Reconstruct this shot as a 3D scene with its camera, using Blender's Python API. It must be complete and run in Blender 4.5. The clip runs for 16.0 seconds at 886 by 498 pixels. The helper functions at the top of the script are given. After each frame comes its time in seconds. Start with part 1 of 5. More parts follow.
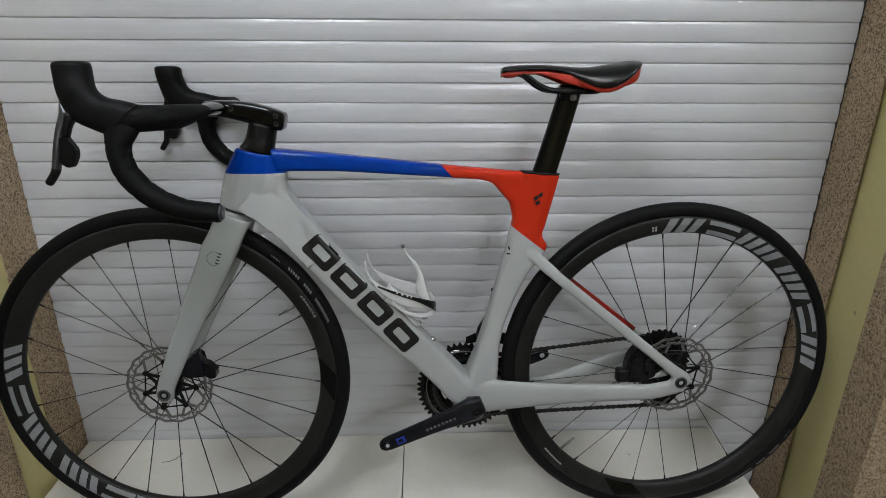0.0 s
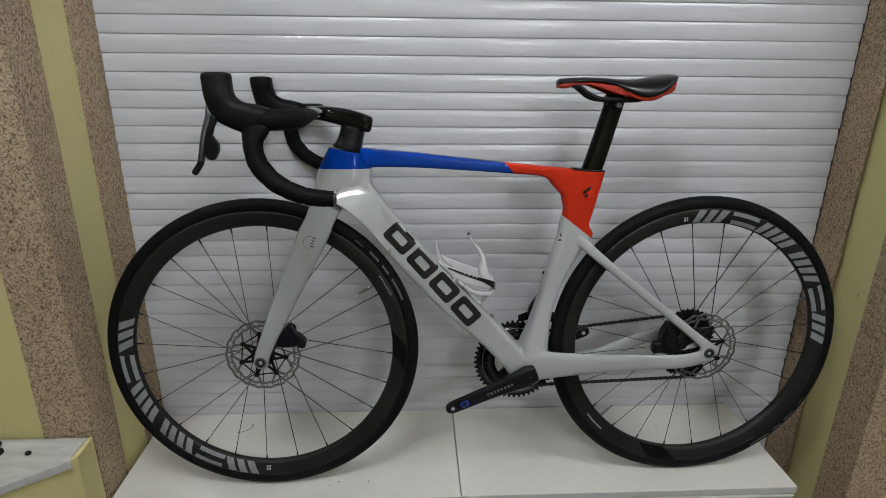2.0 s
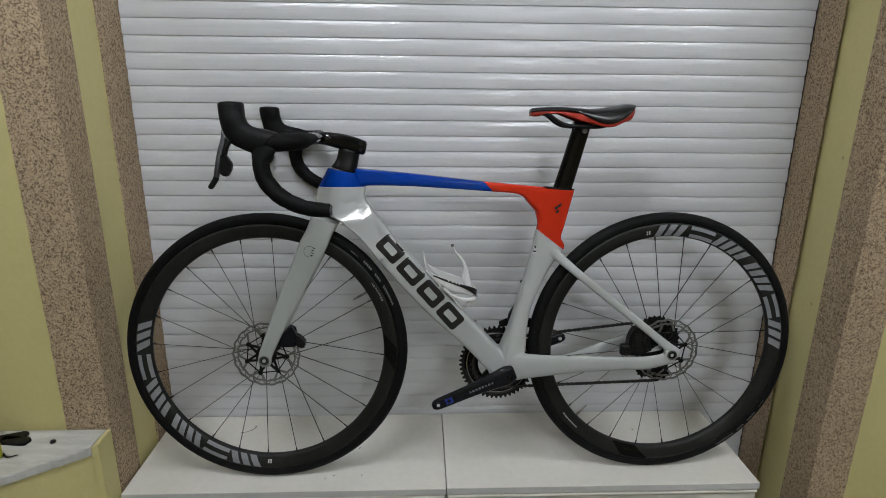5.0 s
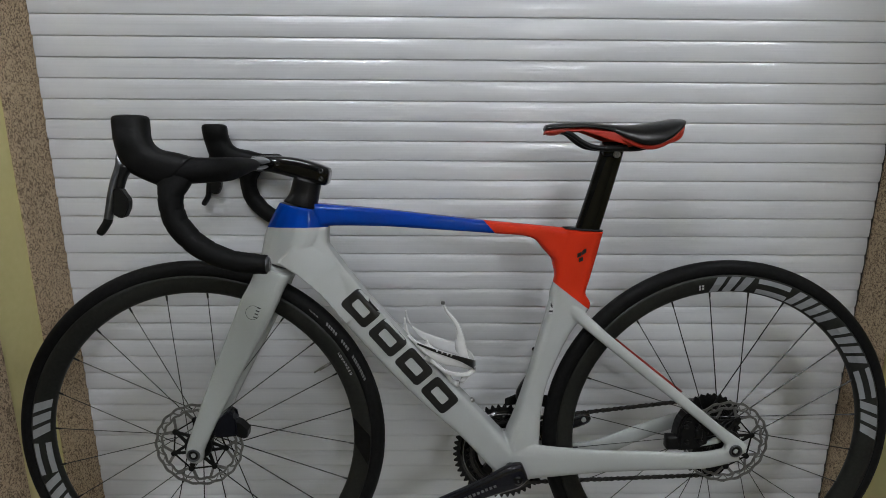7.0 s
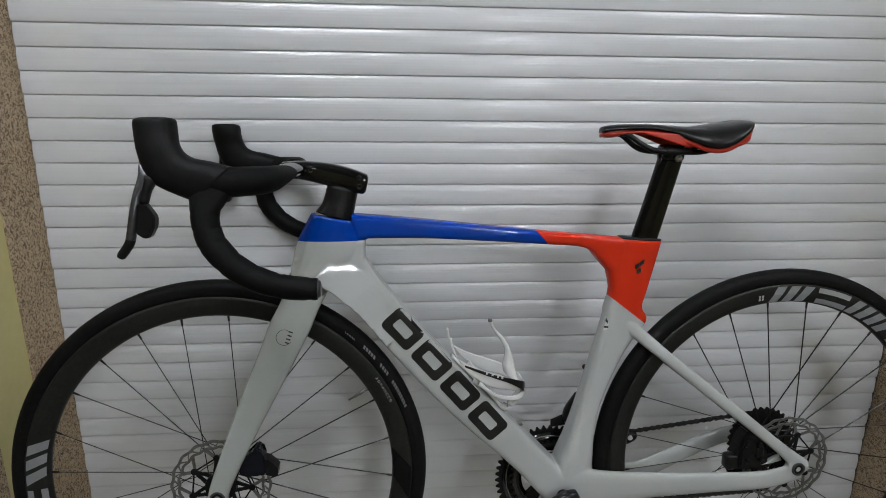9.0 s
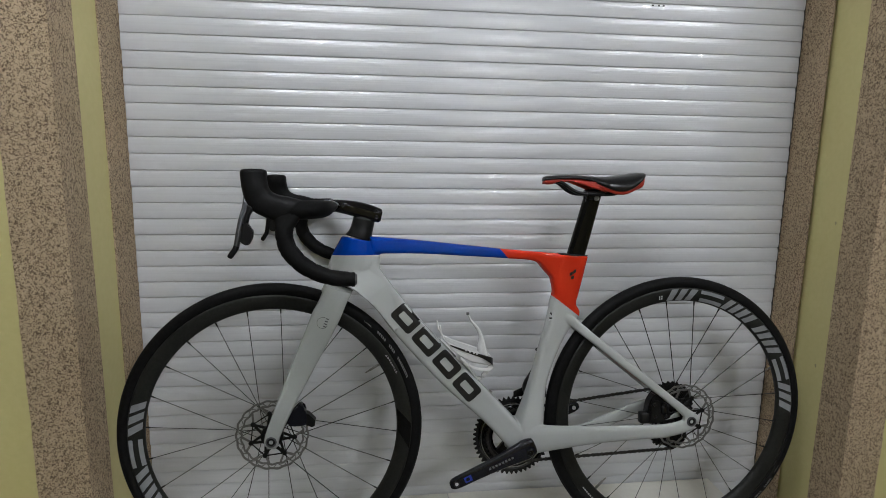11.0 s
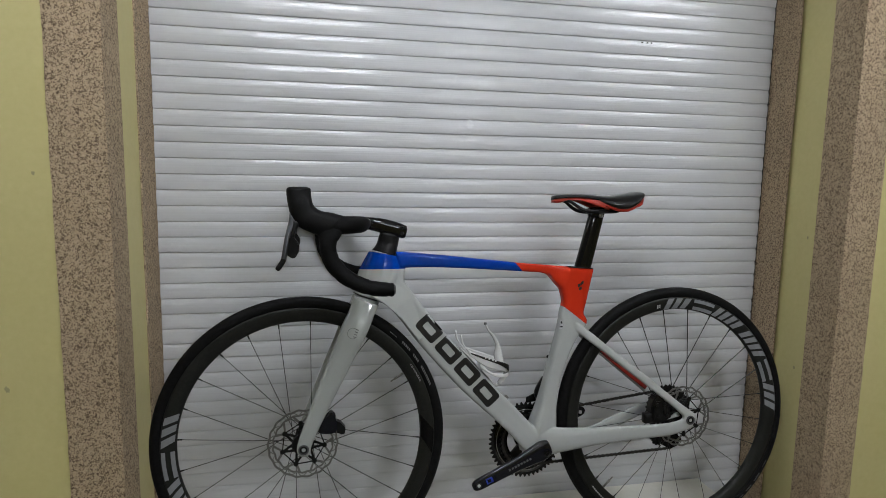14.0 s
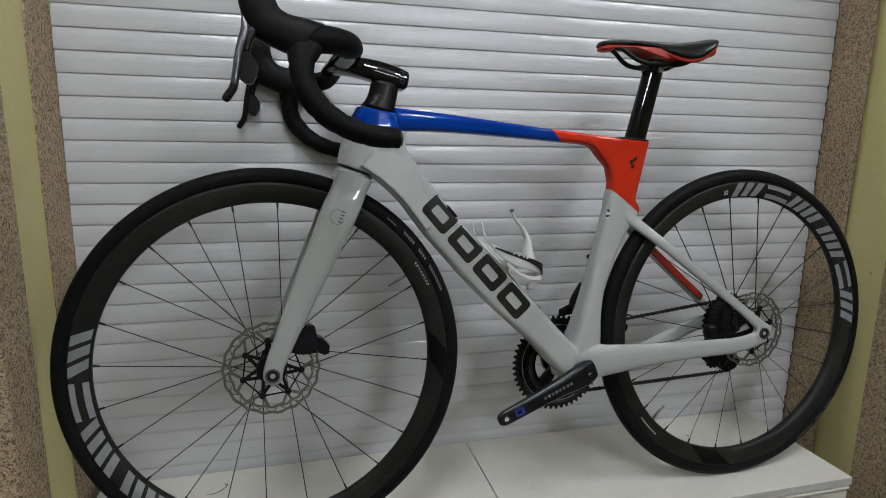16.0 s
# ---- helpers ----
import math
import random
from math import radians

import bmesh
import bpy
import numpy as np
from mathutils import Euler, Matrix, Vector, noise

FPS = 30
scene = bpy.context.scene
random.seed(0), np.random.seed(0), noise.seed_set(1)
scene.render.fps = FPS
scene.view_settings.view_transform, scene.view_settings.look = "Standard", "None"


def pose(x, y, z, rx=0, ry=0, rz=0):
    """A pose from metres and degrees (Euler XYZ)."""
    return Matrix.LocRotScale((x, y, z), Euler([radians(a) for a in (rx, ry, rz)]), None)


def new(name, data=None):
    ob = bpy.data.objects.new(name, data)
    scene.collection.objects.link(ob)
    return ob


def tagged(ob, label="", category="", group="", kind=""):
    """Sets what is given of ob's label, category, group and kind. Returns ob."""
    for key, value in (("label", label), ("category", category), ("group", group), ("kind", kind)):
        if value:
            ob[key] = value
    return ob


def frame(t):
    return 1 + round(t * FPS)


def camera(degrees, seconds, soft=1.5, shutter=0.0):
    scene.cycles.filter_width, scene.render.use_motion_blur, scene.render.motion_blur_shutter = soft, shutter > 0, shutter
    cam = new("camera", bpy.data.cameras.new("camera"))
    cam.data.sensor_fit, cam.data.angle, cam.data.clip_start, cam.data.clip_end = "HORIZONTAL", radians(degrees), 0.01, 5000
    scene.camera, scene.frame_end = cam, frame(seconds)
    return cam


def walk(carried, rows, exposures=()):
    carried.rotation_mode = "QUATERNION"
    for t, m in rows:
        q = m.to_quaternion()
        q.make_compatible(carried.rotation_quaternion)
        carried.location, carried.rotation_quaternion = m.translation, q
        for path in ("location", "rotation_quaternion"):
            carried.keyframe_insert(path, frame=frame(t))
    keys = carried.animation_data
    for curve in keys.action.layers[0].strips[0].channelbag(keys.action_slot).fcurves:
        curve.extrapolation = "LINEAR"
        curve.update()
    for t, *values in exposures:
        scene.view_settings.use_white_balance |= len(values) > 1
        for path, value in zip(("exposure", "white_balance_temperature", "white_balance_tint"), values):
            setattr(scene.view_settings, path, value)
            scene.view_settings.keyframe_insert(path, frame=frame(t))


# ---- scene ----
from mathutils.bvhtree import BVHTree

cam = camera(74.89, 16.0, soft=0.9)
ROWS = [
    (0, -0.013, -0.943, 1.568, -2.29, -20.55, -0.30),
    (0.5, -0.016, -0.963, 1.577, -1.87, -20.62, -0.50),
    (1, -0.051, -1.008, 1.580, -2.03, -20.43, -0.63),
    (1.5, -0.135, -1.071, 1.575, -2.48, -20.09, -0.66),
    (2, -0.166, -1.111, 1.575, -2.80, -19.45, -0.62),
    (2.5, -0.184, -1.125, 1.583, -3.03, -18.70, -0.57),
    (3, -0.165, -1.191, 1.598, -2.71, -18.23, -0.49),
    (3.5, -0.133, -1.279, 1.594, -2.34, -17.70, -0.53),
    (3.7, -0.134, -1.299, 1.597, -2.52, -17.53, -0.53),
    (5.8, -0.122, -1.159, 1.554, -2.06, -15.15, -0.59),
    (6, -0.131, -1.109, 1.552, -2.28, -14.86, -0.58),
    (6.5, -0.141, -1.019, 1.564, -1.53, -14.74, -0.56),
    (7, -0.063, -0.930, 1.548, -0.80, -14.22, -0.40),
    (7.5, 0.028, -0.839, 1.568, -0.26, -14.74, -0.45),
    (8, -0.021, -0.809, 1.563, -1.66, -15.08, -0.59),
    (8.5, -0.140, -0.801, 1.557, -3.81, -15.20, -0.77),
    (9, -0.207, -0.823, 1.558, -4.66, -14.95, -0.61),
    (9.2, -0.224, -0.826, 1.555, -4.85, -14.61, -0.56),
    (11.3, -0.294, -1.251, 1.568, -7.45, -8.75, -0.86),
    (11.5, -0.330, -1.226, 1.570, -7.91, -8.33, -0.85),
    (12, -0.397, -1.194, 1.574, -8.30, -7.99, -0.89),
    (12.5, -0.398, -1.233, 1.578, -8.38, -7.43, -0.80),
    (13, -0.368, -1.355, 1.565, -8.75, -6.52, -0.71),
    (13.5, -0.370, -1.387, 1.574, -9.62, -7.08, -0.97),
    (14, -0.437, -1.301, 1.548, -11.06, -6.88, -0.95),
    (14.5, -0.481, -1.211, 1.533, -12.36, -7.96, -1.06),
    (15, -0.511, -1.120, 1.502, -13.59, -9.63, -1.13),
    (15.5, -0.504, -1.028, 1.404, -14.50, -10.12, -1.09),
    (16, -0.458, -0.947, 1.320, -14.52, -10.93, -1.01),
]
walk(cam, [(t, pose(x, y, z, 90 + pitch, roll, yaw)) for t, x, y, z, yaw, pitch, roll in ROWS],
     [(0.0, 0.10, 6500, 10), (3.5, 0.11, 6500, 10), (6.0, 0.06, 6500, 10), (7.5, 0.0, 6500, 10), (9.0, 0.13, 6500, 10), (11.5, 0.03, 6500, 10), (13.5, 0.0, 6500, 10), (15.0, 0.04, 6500, 10), (16.0, 0.12, 6500, 10)])

# ---- light ----
world = bpy.data.worlds.new("world")
scene.world = world
world.use_nodes = True
world.node_tree.nodes["Background"].inputs[0].default_value = (0.9, 0.95, 1.0, 1)
world.node_tree.nodes["Background"].inputs[1].default_value = 0.02

# first three placed from their reflections; last two are unseen fill, added for brightness
LAMPS = [(-0.52, -0.90, 2.72, 78.0), (1.20, -0.80, 2.72, 61.0), (0.85, -3.3, 2.72, 165.0), (-2.35, -0.85, 2.72, 26.0), (0.75, -5.7, 2.72, 55.0)]


# ---- materials ----
def nodes_of(name):
    m = bpy.data.materials.new(name)
    m.use_nodes = True
    nt = m.node_tree
    return m, nt, nt.nodes["Principled BSDF"]


def node(nt, kind, **kw):
    n = nt.nodes.new(kind)
    for k, v in kw.items():
        n.inputs[k].default_value = v
    return n


def ramp(nt, source, stops):
    r = nt.nodes.new("ShaderNodeValToRGB")
    while len(r.color_ramp.elements) < len(stops):
        r.color_ramp.elements.new(0.5)
    for e, (p, c) in zip(r.color_ramp.elements, stops):
        e.position = p
        e.color = (c, c, c, 1) if isinstance(c, float) else (*c, 1)
    nt.links.new(source, r.inputs[0])
    return r.outputs[0]


def coords(nt, scale=(1, 1, 1), kind="Object"):
    tc = nt.nodes.new("ShaderNodeTexCoord")
    mp = nt.nodes.new("ShaderNodeMapping")
    mp.inputs["Scale"].default_value = scale
    nt.links.new(tc.outputs[kind], mp.inputs[0])
    return mp.outputs[0]


def tint(nt, a, b, fac):
    mx = nt.nodes.new("ShaderNodeMix")
    mx.data_type = "RGBA"
    for sock, val in ((mx.inputs[0], fac), (mx.inputs[6], a), (mx.inputs[7], b)):
        if isinstance(val, bpy.types.NodeSocket):
            nt.links.new(val, sock)
        elif isinstance(val, float):
            sock.default_value = val
        else:
            sock.default_value = (*val, 1)
    return mx.outputs[2]


def calc(nt, op, a, b=0.0):
    m = nt.nodes.new("ShaderNodeMath")
    m.operation = op
    for sock, val in ((m.inputs[0], a), (m.inputs[1], b)):
        if isinstance(val, bpy.types.NodeSocket):
            nt.links.new(val, sock)
        else:
            sock.default_value = val
    return m.outputs[0]


def surface(name, c1, c2, rough=(0.4, 0.5), metal=0.0, scale=40.0, stretch=(1, 1, 1), bump=0.0, bump_scale=None, coat=0.0, spec=0.5, large=2.0):
    """Two colours mixed by a fine and a broad noise, uneven gloss and a fine relief."""
    m, nt, b = nodes_of(name)
    co = coords(nt, stretch)
    fine = node(nt, "ShaderNodeTexNoise", Scale=scale, Detail=5.0, Roughness=0.6)
    broad = node(nt, "ShaderNodeTexNoise", Scale=large, Detail=3.0)
    for n in (fine, broad):
        nt.links.new(co, n.inputs["Vector"])
    both = calc(nt, "ADD", calc(nt, "MULTIPLY", fine.outputs[0], 0.55), calc(nt, "MULTIPLY", broad.outputs[0], 0.45))
    f = ramp(nt, both, [(0.35, 0.0), (0.65, 1.0)])
    nt.links.new(tint(nt, c1, c2, f), b.inputs["Base Color"])
    r = nt.nodes.new("ShaderNodeMapRange")
    r.inputs[3].default_value, r.inputs[4].default_value = rough
    nt.links.new(broad.outputs[0], r.inputs[0])
    nt.links.new(r.outputs[0], b.inputs["Roughness"])
    b.inputs["Metallic"].default_value = metal
    b.inputs["Coat Weight"].default_value = coat
    b.inputs["Coat Roughness"].default_value = 0.02
    b.inputs["Specular IOR Level"].default_value = spec
    if bump:
        g = node(nt, "ShaderNodeTexNoise", Scale=bump_scale or scale, Detail=4.0)
        nt.links.new(co, g.inputs["Vector"])
        bp = node(nt, "ShaderNodeBump", Strength=1.0, Distance=bump)
        nt.links.new(g.outputs[0], bp.inputs["Height"])
        nt.links.new(bp.outputs[0], b.inputs["Normal"])
    return m


def plaster_chips(name):
    """Coarse brown rubbed plaster: short dark grooves in a tan ground."""
    m, nt, b = nodes_of(name)
    co = coords(nt)
    worm = node(nt, "ShaderNodeTexNoise", Scale=145.0, Detail=1.5, Roughness=0.5, Distortion=1.1)
    gate = node(nt, "ShaderNodeTexNoise", Scale=190.0, Detail=1.0)
    grit = node(nt, "ShaderNodeTexNoise", Scale=420.0, Detail=3.0, Roughness=0.6)
    broad = node(nt, "ShaderNodeTexNoise", Scale=6.0, Detail=4.0)
    for n in (worm, gate, grit, broad):
        nt.links.new(co, n.inputs["Vector"])
    line = calc(nt, "ABSOLUTE", calc(nt, "SUBTRACT", worm.outputs[0], 0.5))
    cut = calc(nt, "MAXIMUM", ramp(nt, line, [(0.012, 0.0), (0.09, 1.0)]), ramp(nt, gate.outputs[0], [(0.38, 1.0), (0.47, 0.0)]))
    v = calc(nt, "ADD", cut, calc(nt, "MULTIPLY", grit.outputs[0], 0.35))
    ground = tint(nt, (0.405, 0.295, 0.178), (0.505, 0.378, 0.244), broad.outputs[0])
    lit = tint(nt, ground, (0.60, 0.47, 0.325), ramp(nt, grit.outputs[0], [(0.45, 0.0), (0.72, 1.0)]))
    nt.links.new(tint(nt, (0.10, 0.062, 0.033), lit, cut), b.inputs["Base Color"])
    b.inputs["Roughness"].default_value = 0.85
    bp = node(nt, "ShaderNodeBump", Strength=0.8, Distance=0.0014)
    nt.links.new(v, bp.inputs["Height"])
    nt.links.new(bp.outputs[0], b.inputs["Normal"])
    return m


def frame_paint(name):
    """The frame's lacquer: blue and red tops over pale grey, parted along the bicycle's own axes."""
    m, nt, b = nodes_of(name)
    tc = nt.nodes.new("ShaderNodeTexCoord")
    sp = nt.nodes.new("ShaderNodeSeparateXYZ")
    nt.links.new(tc.outputs["Object"], sp.inputs[0])
    a, h = sp.outputs[0], sp.outputs[2]
    low = calc(nt, "MAXIMUM", calc(nt, "SUBTRACT", 0.4085, calc(nt, "MULTIPLY", calc(nt, "MAXIMUM", calc(nt, "ADD", a, 0.205), 0.0), 1.5)), 0.36)
    edge = calc(nt, "MINIMUM", low, calc(nt, "SUBTRACT", 0.426, calc(nt, "MULTIPLY", a, 0.766)))
    edge = calc(nt, "ADD", edge, calc(nt, "MULTIPLY", calc(nt, "MAXIMUM", calc(nt, "SUBTRACT", a, 0.231), 0.0), 4.0))
    top = calc(nt, "GREATER_THAN", h, edge)
    red = calc(nt, "GREATER_THAN", calc(nt, "ADD", a, calc(nt, "MULTIPLY", calc(nt, "SUBTRACT", h, 0.418), 0.91)), 0.028)
    flake = node(nt, "ShaderNodeTexNoise", Scale=900.0, Detail=1.0)
    nt.links.new(tc.outputs["Object"], flake.inputs["Vector"])
    pale = tint(nt, (0.365, 0.378, 0.366), (0.41, 0.424, 0.412), flake.outputs[0])
    colour = tint(nt, (0.0002, 0.034, 0.27), (0.50, 0.026, 0.009), red)
    nt.links.new(tint(nt, pale, colour, top), b.inputs["Base Color"])
    b.inputs["Roughness"].default_value = 0.35
    b.inputs["Specular IOR Level"].default_value = 0.0
    b.inputs["Coat Weight"].default_value = 0.6
    b.inputs["Coat Roughness"].default_value = 0.02
    return m


def shutter_lacquer(name):
    """White lacquer over drawn slats: fine lengthwise drawing lines and a soft gloss under a clear film."""
    m, nt, b = nodes_of(name)
    co = coords(nt, (0.35, 1.0, 1.0))
    line = node(nt, "ShaderNodeTexNoise", Scale=1.0, Detail=3.0, Roughness=0.65)
    streak = node(nt, "ShaderNodeTexNoise", Scale=1.0, Detail=2.0)
    broad = node(nt, "ShaderNodeTexNoise", Scale=2.2, Detail=4.0)
    nt.links.new(coords(nt, (1.6, 30.0, 900.0)), line.inputs["Vector"])
    nt.links.new(coords(nt, (2.4, 8.0, 240.0)), streak.inputs["Vector"])
    nt.links.new(co, broad.inputs["Vector"])
    both = calc(nt, "ADD", calc(nt, "MULTIPLY", streak.outputs[0], 0.5), calc(nt, "MULTIPLY", broad.outputs[0], 0.5))
    nt.links.new(tint(nt, (0.55, 0.56, 0.578), (0.61, 0.618, 0.632), ramp(nt, both, [(0.35, 0.0), (0.65, 1.0)])), b.inputs["Base Color"])
    nt.links.new(calc(nt, "ADD", 0.24, calc(nt, "MULTIPLY", streak.outputs[0], 0.14)), b.inputs["Roughness"])
    b.inputs["Specular IOR Level"].default_value = 0.65
    b.inputs["Coat Weight"].default_value = 0.45
    b.inputs["Coat Roughness"].default_value = 0.055
    bp = node(nt, "ShaderNodeBump", Strength=1.0, Distance=0.00008)
    nt.links.new(line.outputs[0], bp.inputs["Height"])
    nt.links.new(bp.outputs[0], b.inputs["Normal"])
    nt.links.new(bp.outputs[0], b.inputs["Coat Normal"])
    return m


PAINT = frame_paint("frame_lacquer")
PALE = surface("pale_lacquer", (0.305, 0.32, 0.305), (0.345, 0.36, 0.345), (0.4, 0.5), coat=1.0, spec=0.1, scale=600)
RED = surface("red_lacquer", (0.48, 0.028, 0.010), (0.52, 0.03, 0.012), (0.25, 0.35), coat=0.6, scale=300)
DARK_RED = surface("dark_red_lacquer", (0.24, 0.012, 0.007), (0.28, 0.015, 0.009), (0.3, 0.4), coat=0.4, scale=300)
RED_SHELL = surface("red_plastic", (0.37, 0.021, 0.008), (0.41, 0.026, 0.010), (0.35, 0.45), scale=200)
SHUTTER = shutter_lacquer("white_lacquered_aluminium")
SEAL = surface("dark_guide", (0.03, 0.027, 0.025), (0.05, 0.045, 0.04), (0.5, 0.6), scale=80)
BROWN = plaster_chips("brown_rubbed_plaster")
YELLOW = surface("pale_yellow_paint", (0.55, 0.49, 0.215), (0.595, 0.53, 0.245), (0.5, 0.65), scale=70, bump=0.00025, bump_scale=90, large=2.5)
CABINET = surface("white_laminate", (0.665, 0.645, 0.575), (0.725, 0.705, 0.64), (0.3, 0.45), scale=60, bump=0.00008, bump_scale=300, large=4)
CAB_EDGE = surface("grey_edge_band", (0.5, 0.5, 0.48), (0.56, 0.56, 0.54), (0.4, 0.5), scale=90)
DARK_GAP = surface("shadow_gap_black", (0.02, 0.02, 0.02), (0.03, 0.03, 0.03), (0.6, 0.7))
STONE = surface("pale_worn_board", (0.34, 0.335, 0.30), (0.60, 0.595, 0.565), (0.2, 0.5), scale=11, stretch=(1, 4, 1), bump=0.0004, bump_scale=60, large=5)
FLOOR = surface("grey_unseen_floor", (0.13, 0.125, 0.115), (0.17, 0.165, 0.155), (0.3, 0.5), scale=20)
CEIL = surface("white_ceiling_paint", (0.72, 0.72, 0.70), (0.78, 0.78, 0.76), (0.7, 0.8), scale=60)
TYRE = surface("black_rubber", (0.004, 0.004, 0.004), (0.008, 0.008, 0.008), (0.5, 0.65), spec=0.09, scale=120, bump=0.0002, bump_scale=500)
CARBON = surface("dark_matt_carbon", (0.0085, 0.0088, 0.0075), (0.0165, 0.017, 0.0145), (0.36, 0.5), spec=0.22, scale=180, large=12)
GLOSS_BLACK = surface("gloss_black", (0.002, 0.002, 0.002), (0.005, 0.005, 0.005), (0.03, 0.06), scale=90, spec=0.3)
CRANK_BLACK = surface("blue_black_anodised", (0.004, 0.0045, 0.008), (0.006, 0.0065, 0.010), (0.18, 0.28), scale=90, coat=0.6, spec=0.12)
TAPE = surface("black_bar_tape", (0.003, 0.003, 0.003), (0.006, 0.006, 0.006), (0.55, 0.7), spec=0.09, scale=120, bump=0.0003, bump_scale=220)
HOOD = surface("black_hood_rubber", (0.003, 0.003, 0.003), (0.006, 0.006, 0.006), (0.45, 0.58), spec=0.11, scale=140, bump=0.0001, bump_scale=700)
BLACK = surface("satin_black", (0.004, 0.004, 0.004), (0.008, 0.008, 0.008), (0.3, 0.42), spec=0.2, scale=100)
LEATHER = surface("black_saddle_cover", (0.004, 0.004, 0.004), (0.007, 0.007, 0.007), (0.22, 0.34), spec=0.35, scale=150, bump=0.0001, bump_scale=600)
LEVER = surface("dark_metal_lever", (0.07, 0.072, 0.078), (0.11, 0.112, 0.12), (0.25, 0.35), metal=0.8, scale=120)
ROTOR = surface("dark_brake_steel", (0.15, 0.15, 0.147), (0.27, 0.267, 0.255), (0.32, 0.45), metal=0.8, scale=160)
STEEL = surface("brushed_steel", (0.20, 0.195, 0.185), (0.34, 0.33, 0.31), (0.3, 0.42), metal=0.85, scale=160)
CHAIN_STEEL = surface("oily_steel", (0.025, 0.024, 0.023), (0.09, 0.086, 0.08), (0.3, 0.45), metal=0.8, scale=300)
COG = surface("dark_sprocket_steel", (0.008, 0.008, 0.008), (0.03, 0.03, 0.03), (0.3, 0.45), metal=0.7, scale=200)
SPOKE = surface("black_spoke", (0.015, 0.015, 0.015), (0.025, 0.025, 0.025), (0.3, 0.4), metal=0.5, scale=200)
DECAL_GREY = surface("grey_print", (0.20, 0.205, 0.215), (0.25, 0.255, 0.265), (0.35, 0.45), scale=80)
DECAL_DIM = surface("dim_grey_print", (0.09, 0.09, 0.09), (0.13, 0.13, 0.13), (0.4, 0.5), scale=80)
DECAL_BLACK = surface("black_print", (0.006, 0.006, 0.006), (0.012, 0.012, 0.012), (0.25, 0.35), scale=80)
DECAL_BLUE = surface("blue_print", (0.012, 0.03, 0.26), (0.018, 0.04, 0.32), (0.3, 0.4), scale=80)
DECAL_WHITE = surface("pale_print", (0.45, 0.45, 0.45), (0.55, 0.55, 0.55), (0.4, 0.5), scale=80)
CAGE = surface("white_gloss_plastic", (0.62, 0.62, 0.61), (0.68, 0.68, 0.67), (0.15, 0.25), scale=80, coat=0.4)
HIVIS = surface("bright_yellow_plastic", (0.55, 0.56, 0.01), (0.62, 0.63, 0.02), (0.35, 0.45), scale=60)


def glow(name, strength):
    m, nt, b = nodes_of(name)
    b.inputs["Emission Color"].default_value = (0.96, 1.0, 1.075, 1)
    b.inputs["Emission Strength"].default_value = strength
    return m


# ---- builders ----
def mesh_from(name, bm, material):
    bmesh.ops.recalc_face_normals(bm, faces=bm.faces)
    me = bpy.data.meshes.new(name)
    bm.to_mesh(me)
    bm.free()
    me.materials.append(material)
    return me


def smooth(me, on=True):
    me.polygons.foreach_set("use_smooth", [on] * len(me.polygons))
    return me


def part(name, bm, material, parent=None, label="", soft=False, m=None):
    """Links a bmesh as one mesh object under a thing or a part."""
    me = bm if isinstance(bm, bpy.types.Mesh) else mesh_from(name, bm, material)
    if soft:
        smooth(me)
    ob = new(name, me)
    if parent:
        ob.parent = parent
    if m is not None:
        ob.matrix_local = m
    if label:
        ob["label"] = label
    return ob


def thing(name, label, category, group="", m=None, kind=""):
    ob = new(name)
    ob.empty_display_size = 0.05
    if m is not None:
        ob.matrix_world = m
    return tagged(ob, label, category, group, kind)


def box(bm, lo, hi, bevel=0.0, seg=2):
    c = [(p + q) / 2 for p, q in zip(lo, hi)]
    s = [q - p for p, q in zip(lo, hi)]
    made = bmesh.ops.create_cube(bm, size=1, matrix=Matrix.Translation(c) @ Matrix.Diagonal((*s, 1)))["verts"]
    if bevel:
        edges = list({e for v in made for e in v.link_edges})
        bmesh.ops.bevel(bm, geom=edges, offset=bevel, segments=seg, profile=0.5, affect="EDGES")
    return bm


def boxed(lo, hi, bevel=0.0, seg=2):
    return box(bmesh.new(), lo, hi, bevel, seg)


def skin(bm, rings, closed=False, caps=True):
    """Joins rings of equal count with quads."""
    vs = [[bm.verts.new(p) for p in r] for r in rings]
    k = len(vs[0])
    pairs = list(zip(vs, vs[1:])) + ([(vs[-1], vs[0])] if closed else [])
    for r, s in pairs:
        for i in range(k):
            bm.faces.new((r[i], r[(i + 1) % k], s[(i + 1) % k], s[i]))
    if caps and not closed:
        bm.faces.new(vs[0][::-1])
        bm.faces.new(vs[-1])
    return bm


def spline(keys, n):
    """Catmull-Rom through rows of numbers, n steps between two rows."""
    k = np.array(keys, float)
    k = np.vstack([2 * k[0] - k[1], k, 2 * k[-1] - k[-2]])
    out = []
    for i in range(1, len(k) - 2):
        p0, p1, p2, p3 = k[i - 1:i + 3]
        for j in range(n):
            t = j / n
            out.append(0.5 * (2 * p1 + (p2 - p0) * t + (2 * p0 - 5 * p1 + 4 * p2 - p3) * t * t + (3 * p1 - p0 - 3 * p2 + p3) * t ** 3))
    out.append(k[-2])
    return out


